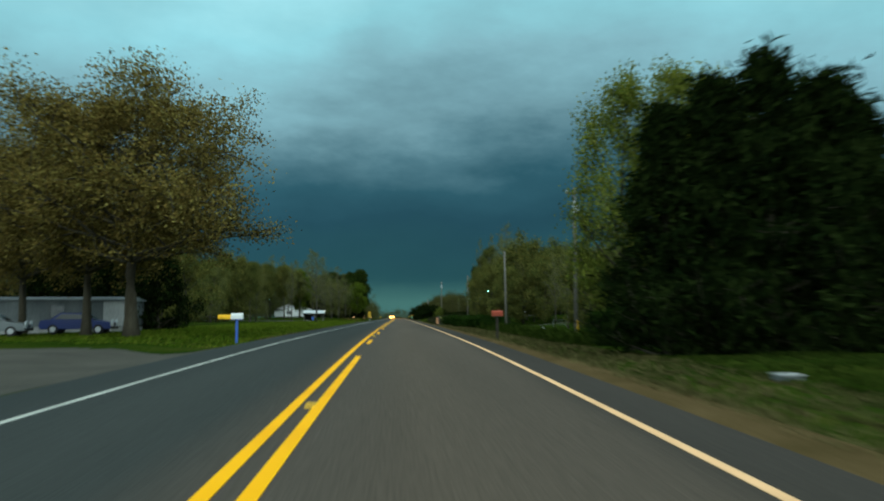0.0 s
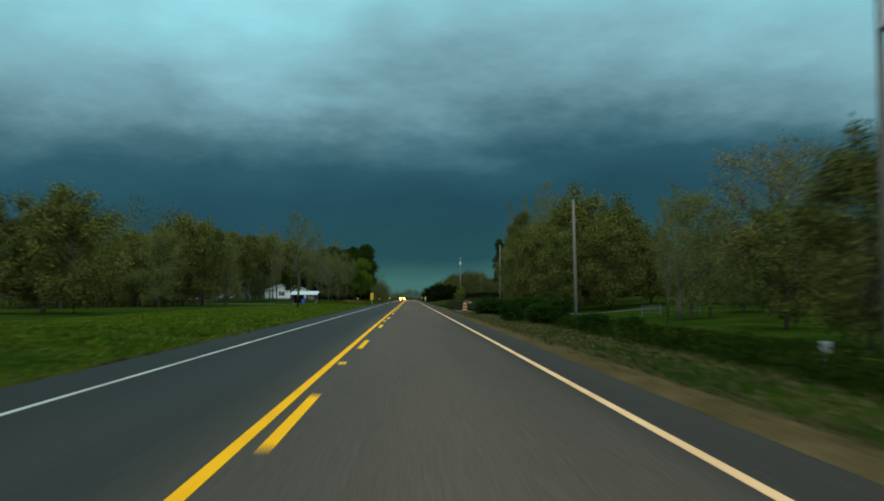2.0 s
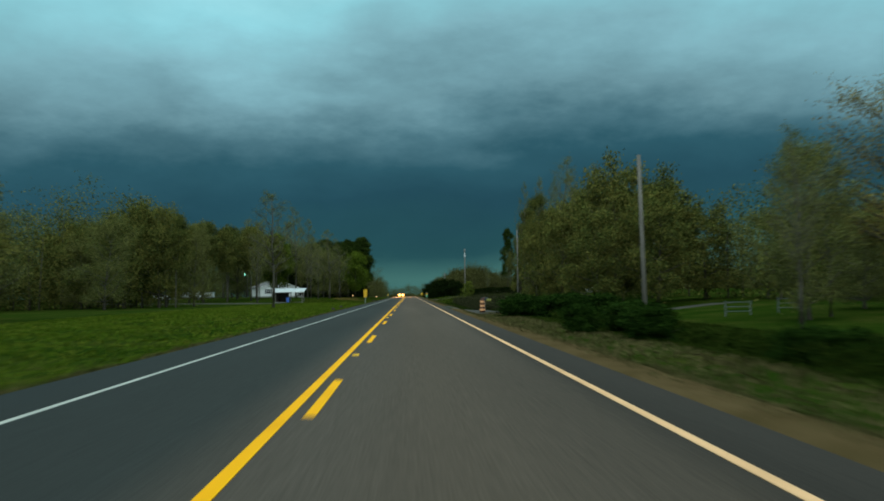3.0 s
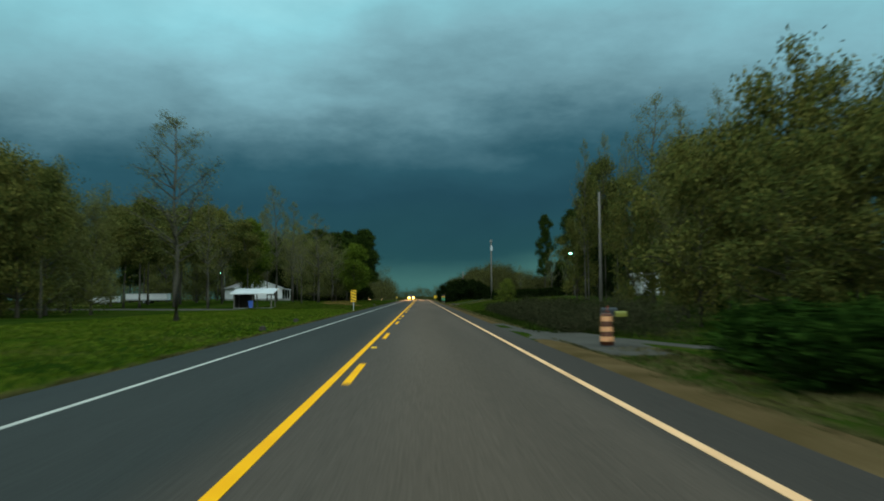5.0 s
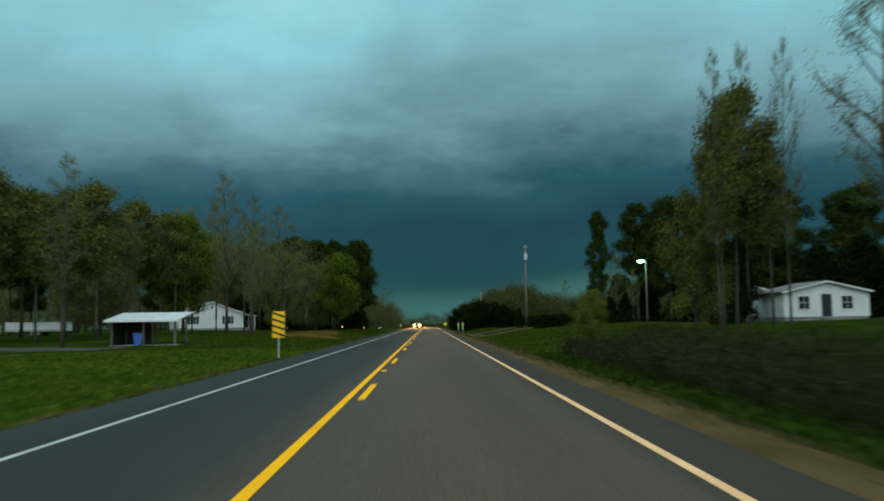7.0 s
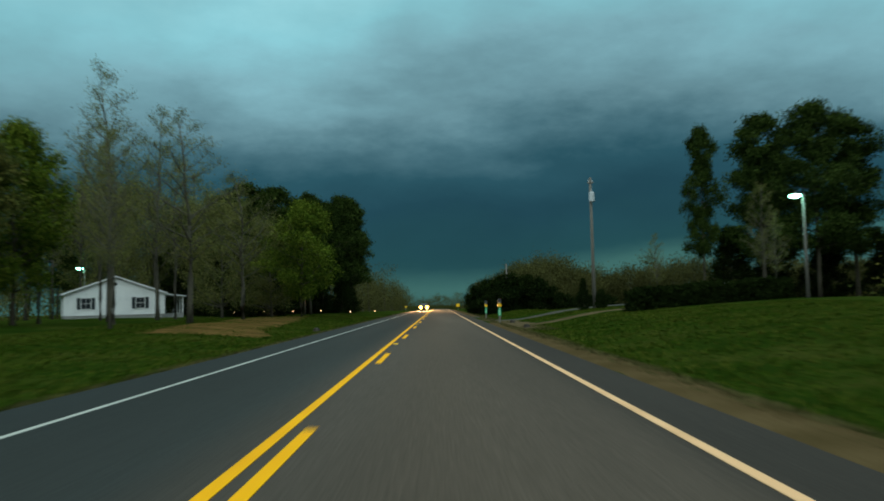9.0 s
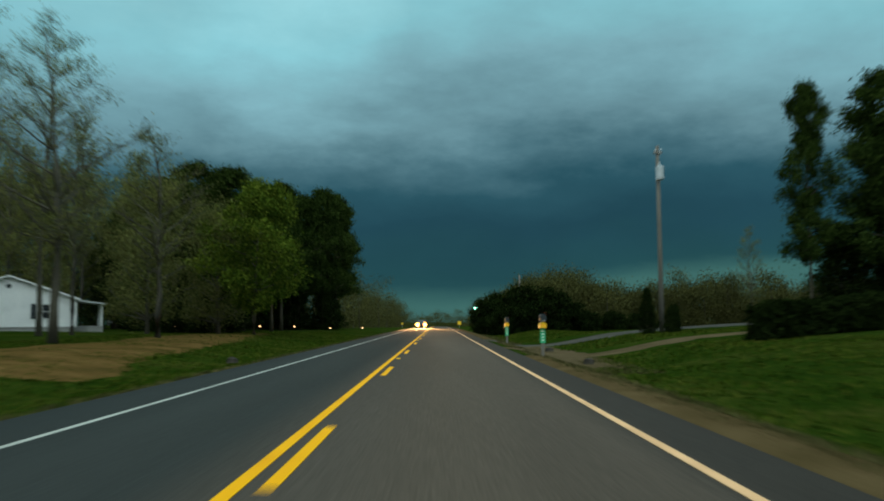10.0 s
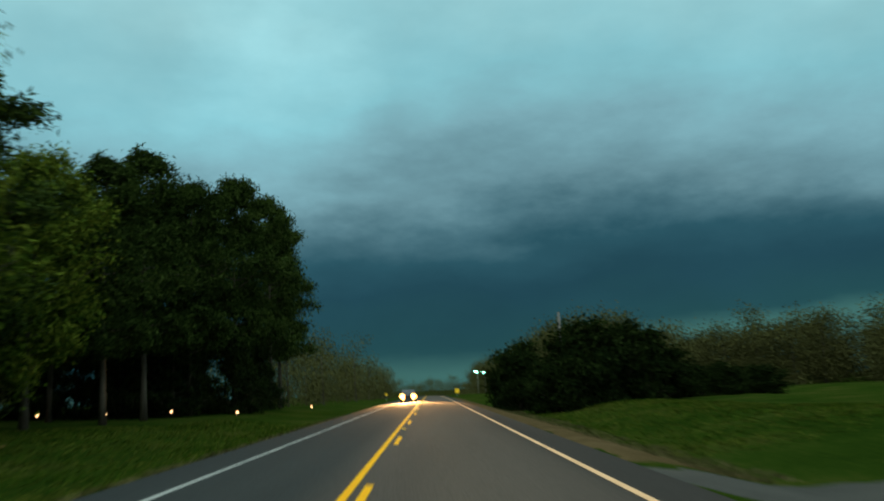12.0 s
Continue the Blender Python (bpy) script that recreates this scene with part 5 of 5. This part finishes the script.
def wheelie_bin(x, y, mat, label):
    e = thing("wheelie_bin", pose(x, y, ground_z(x, y), 0, 0, 15), label, "bin")
    part("body", prism(fresh(), ((-0.24, 0.1), (0.24, 0.1), (0.3, 0.95), (-0.3, 0.95)), "y", -0.3, 0.3), mat, e)
    part("lid", box(fresh(), -0.33, 0.33, -0.34, 0.34, 0.95, 1.02, 0.02), mat, e)
    for s in (-1, 1):
        part("wheel", tube(fresh(), [(s * 0.25, 0.28, 0.1), (s * 0.31, 0.28, 0.1)], [0.1, 0.1], 12), BLACK, e)
    part("handle", tube(fresh(), [(-0.25, 0.36, 0.98), (0.25, 0.36, 0.98)], [0.02, 0.02], 6), BLACK, e)


wheelie_bin(-21.7, 226.9, BLUE_PAINT, "blue wheeled bin beside the carport")


def box_trailer(x, y, turn, length, height, low, label, mat=SIDING):
    e = thing("trailer", pose(x, y, ground_z(x, y), 0, 0, turn), label, "trailer")
    part("body", box(fresh(), -length / 2, length / 2, -1.2, 1.2, low, low + height, 0.06), mat, e)
    part("roof", box(fresh(), -length / 2 - 0.05, length / 2 + 0.05, -1.25, 1.25, low + height + 0.003, low + height + 0.08, 0.03), ROOF_METAL, e)
    part("chassis", box(fresh(), -length / 2 + 0.2, length / 2 + 0.9, -0.5, 0.5, low - 0.15, low - 0.004), BLACK, e)
    for s in (-1, 1):
        for u in (-0.45, 0.45):
            w = part("wheel", tube(fresh(), [(u, s * 0.95, 0.33), (u, s * 1.18, 0.33)], [0.34, 0.34], 16), BLACK, e)
            part("rim", tube(fresh(), [(u, s * 1.16, 0.33), (u, s * 1.20, 0.33)], [0.19, 0.17], 12), GREY_METAL, w)
    part("trim_band", box(fresh(), -length / 2, length / 2, -1.212, -1.203, low + 0.1, low + 0.22), GREY_METAL, e)
    return e


box_trailer(-56.8, 269.0, 4, 4.9, 1.05, 0.4, "white box trailer parked on the grass")
box_trailer(-49.2, 269.8, 2, 7.5, 1.15, 0.6, "long white box trailer parked by the woods")


def mobile_home(x, y, length):
    e = thing("mobile_home", pose(x, y, ground_z(x, y), 0, 0, -2), "weathered pale mobile home with ribbed walls", "mobile home")
    part("skirting", box(fresh(), -length, -0.05, 0.05, 4.1, -0.5, 0.35), CONCRETE, e)
    part("wall", box(fresh(), -length, 0, 0, 4.2, 0.35, 2.3, 0.02), OLD_SIDING, e)
    part("roof", prism(fresh(), ((-0.15, 2.302), (4.35, 2.302), (4.35, 2.4), (2.1, 2.65), (-0.15, 2.4)), "x", -length - 0.15, 0.15), OLD_SIDING, e)
    for i in range(int(length / 0.6)):
        u = -0.3 - 0.6 * i
        part("wall_rib", box(fresh(), u - 0.03, u + 0.03, -0.02, 0.0, 0.37, 2.26), OLD_SIDING, e)
    part("end_panel", box(fresh(), -1.6, -0.02, -0.032, -0.022, 0.4, 2.26), PALE_SIDING, e, "newer pale end panel")
    for u in (-5, -11, -17):
        window_unit(e, u, 1.5, 1.0, 0.8, -0.03, False, trim=OLD_SIDING)
    part("door", box(fresh(), -8.5, -7.6, -0.05, 0.0, 0.36, 2.2, 0.01), OLD_SIDING, e)
    part("step", box(fresh(), -8.7, -7.4, -0.9, -0.06, -0.3, 0.2, 0.02), CONCRETE, e)


mobile_home(-19.4, 65.6, 20)


# ---- cars ----
def saloon(x, y, turn, paint, label, lights=None, pickup=False):
    e = thing("pickup_truck" if pickup else "car", pose(x, y, (road_z if abs(x) < 4 else ground_z)(x, y) + 0.01, 0, 0, turn), label, "truck" if pickup else "car")
    lower = ((-2.25, 0.35), (-2.22, 0.62), (-2.1, 0.80), (-1.0, 0.93), (1.7, 0.96), (2.2, 0.90), (2.28, 0.55), (2.22, 0.32))
    cabin = ((-1.15, 0.92), (-0.45, 1.40), (0.95, 1.43), (1.65, 0.95)) if not pickup else ((-0.95, 0.92), (-0.35, 1.62), (0.75, 1.64), (0.85, 0.95))
    body = fresh()
    prism(body, lower, "x", -0.88, 0.88)
    bmesh.ops.bevel(body, geom=body.edges[:], offset=0.05, segments=2, affect="EDGES")
    part("body", body, paint, e, smooth=False)
    top = fresh()
    prism(top, cabin, "x", -0.74, 0.74)
    bmesh.ops.bevel(top, geom=top.edges[:], offset=0.06, segments=2, affect="EDGES")
    part("cabin", top, paint, e)
    part("windscreen", prism(fresh(), ((cabin[0][0] + 0.06, 0.97), (cabin[1][0] - 0.03, cabin[1][1] - 0.06), (cabin[1][0] - 0.06, cabin[1][1] - 0.05), (cabin[0][0] + 0.01, 0.97)), "x", -0.64, 0.64), GLASS, e)
    for s in (-1, 1):
        part("side_window", prism(fresh(), ((cabin[0][0] + 0.28, 0.99), (cabin[1][0] + 0.02, cabin[1][1] - 0.1), (cabin[2][0] - 0.06, cabin[2][1] - 0.1), (cabin[3][0] - 0.32, 0.99)), "x", s * 0.742 - 0.004, s * 0.742 + 0.004), GLASS, e)
        for u in (-1.42, 1.38):
            w = part("wheel", tube(fresh(), [(s * 0.68, u, 0.32), (s * 0.70, u, 0.32), (s * 0.88, u, 0.32), (s * 0.90, u, 0.32)], [0.29, 0.32, 0.32, 0.29], 18), BLACK, e)
            part("rim", tube(fresh(), [(s * 0.88, u, 0.32), (s * 0.91, u, 0.32)], [0.21, 0.17], 14), GREY_METAL, w)
        part("headlight", tube(fresh(), [(s * 0.62, -2.19, 0.70), (s * 0.62, -2.27, 0.70), (s * 0.62, -2.30, 0.70)], [0.27, 0.27, 0.18], 14), lights or PALE_PAINT, e, "glowing headlight" if lights else "")
        # Glare made solid: headlights oversized above, amber discs added for the halo.
        if lights:
            part("halo_disc", tube(fresh(), [(s * 0.80, -2.14, 0.66), (s * 0.80, -2.22, 0.66), (s * 0.80, -2.24, 0.66)], [0.14, 0.14, 0.08], 12), HALO_GLOW, e, "glowing amber disc added for the headlight halo")
        if lights:
            part("lower_halo_disc", tube(fresh(), [(s * 0.58, -2.30, 0.44), (s * 0.58, -2.345, 0.44), (s * 0.58, -2.36, 0.44)], [0.13, 0.13, 0.07], 12), HALO_GLOW, e, "glowing lower amber disc added for the headlight halo")
        part("mirror", box(fresh(), s * 0.9 - 0.08, s * 0.9 + 0.08, -0.85, -0.75, 0.98, 1.1, 0.02), paint, e)
    part("bumper", box(fresh(), -0.86, 0.86, -2.33, -2.20, 0.34, 0.52, 0.03), BLACK, e)
    part("grille", box(fresh(), -0.4, 0.4, -2.262, -2.232, 0.58, 0.76, 0.01), BLACK, e)
    if pickup:
        part("load_bed", box(fresh(), -0.78, 0.78, 0.95, 2.15, 0.965, 1.02, 0.01), BLACK, e)
    return e


saloon(-24.2, 55.0, 100, CAR_SILVER, "silver saloon parked by the mobile home")
saloon(-20.1, 58.5, 96, CAR_BLUE, "dark blue saloon parked by the mobile home")
saloon(-35.4, 328.0, 245, CAR_WHITE, "white pickup truck parked beside the house", pickup=True)
saloon(24.4, 270.5, 80, CAR_WHITE, "white saloon parked at the top of the lawn")
ONCOMING = (-1.6, 374.0)
saloon(*ONCOMING, 0, CAR_DARK, "dark oncoming car on the road with lit headlights", HEAD_GLOW)
for s in (-1, 1):
    beam = new("headlight_beam", bpy.data.lights.new("headlight_beam", "SPOT"))
    beam.data.energy, beam.data.color, beam.data.spot_size, beam.data.spot_blend, beam.data.shadow_soft_size = 30000, (1.0, 0.50, 0.16), radians(60), 0.8, 0.1
    beam.matrix_basis = look((ONCOMING[0] + s * 0.62, ONCOMING[1] - 2.36, 0.66), (ONCOMING[0] + s * 0.62, ONCOMING[1] - 22, 0.0))


# ---- small things in the yards ----
def stump(x, y, r, label, mat=BARK):
    e = thing("stump", pose(x, y, ground_z(x, y)), label, "tree stump")
    part("base", tube(fresh(), [(0, 0, -0.2), (0, 0, 0.05), (0.02, 0, 0.22), (0.02, 0.01, 0.24)], [r * 1.4, r * 1.1, r, r * 0.5], 11), mat, e)


stump(-6.8, 156.0, 0.17, "small dark stump in the meadow grass", DARK_BOARD)
stump(-7.0, 168.5, 0.17, "small dark stump in the meadow grass", DARK_BOARD)
stump(7.2, 262.3, 0.20, "dark reddish stump beside the gravel drive", DARK_BOARD)
stump(-7.0, 263.0, 0.22, "small dark stump beside the road", DARK_BOARD)
stump(7.4, 275.5, 0.22, "small dark stump between the drives", DARK_BOARD)


def field_gate(x, y):
    e = thing("field_gate", pose(x, y, ground_z(x, y), 0, 0, 5), "dull grey metal gate frame in the low field", "gate")
    for u in (-1.0, 1.0):
        part("post", tube(fresh(), [(u, 0, -0.3), (u, 0, 1.15)], [0.05, 0.05], 8), OLD_SIDING, e)
    for z in (0.35, 0.7, 1.05):
        part("rail", tube(fresh(), [(-1.0, 0, z), (1.0, 0, z)], [0.025, 0.025], 8), OLD_SIDING, e)


field_gate(26.1, 131.0)
field_gate(30.4, 131.5)


def ground_box(x, y):
    """A low pale meter box, half sunk in the grass."""
    e = thing("meter_box", pose(x, y, ground_z(x, y), 0, 0, 12), "low pale meter box half sunk in dark grass", "meter box")
    part("body", box(fresh(), -0.26, 0.26, -0.17, 0.17, -0.15, 0.13, 0.02), OLD_SIDING, e)
    lid = part("lid", box(fresh(), -0.28, 0.28, -0.19, 0.19, 0.131, 0.165, 0.012), PALE_SIDING, e)
    part("hinge", box(fresh(), -0.1, 0.1, 0.19, 0.205, 0.12, 0.15), GREY_METAL, lid)


ground_box(9.4, 19.6)
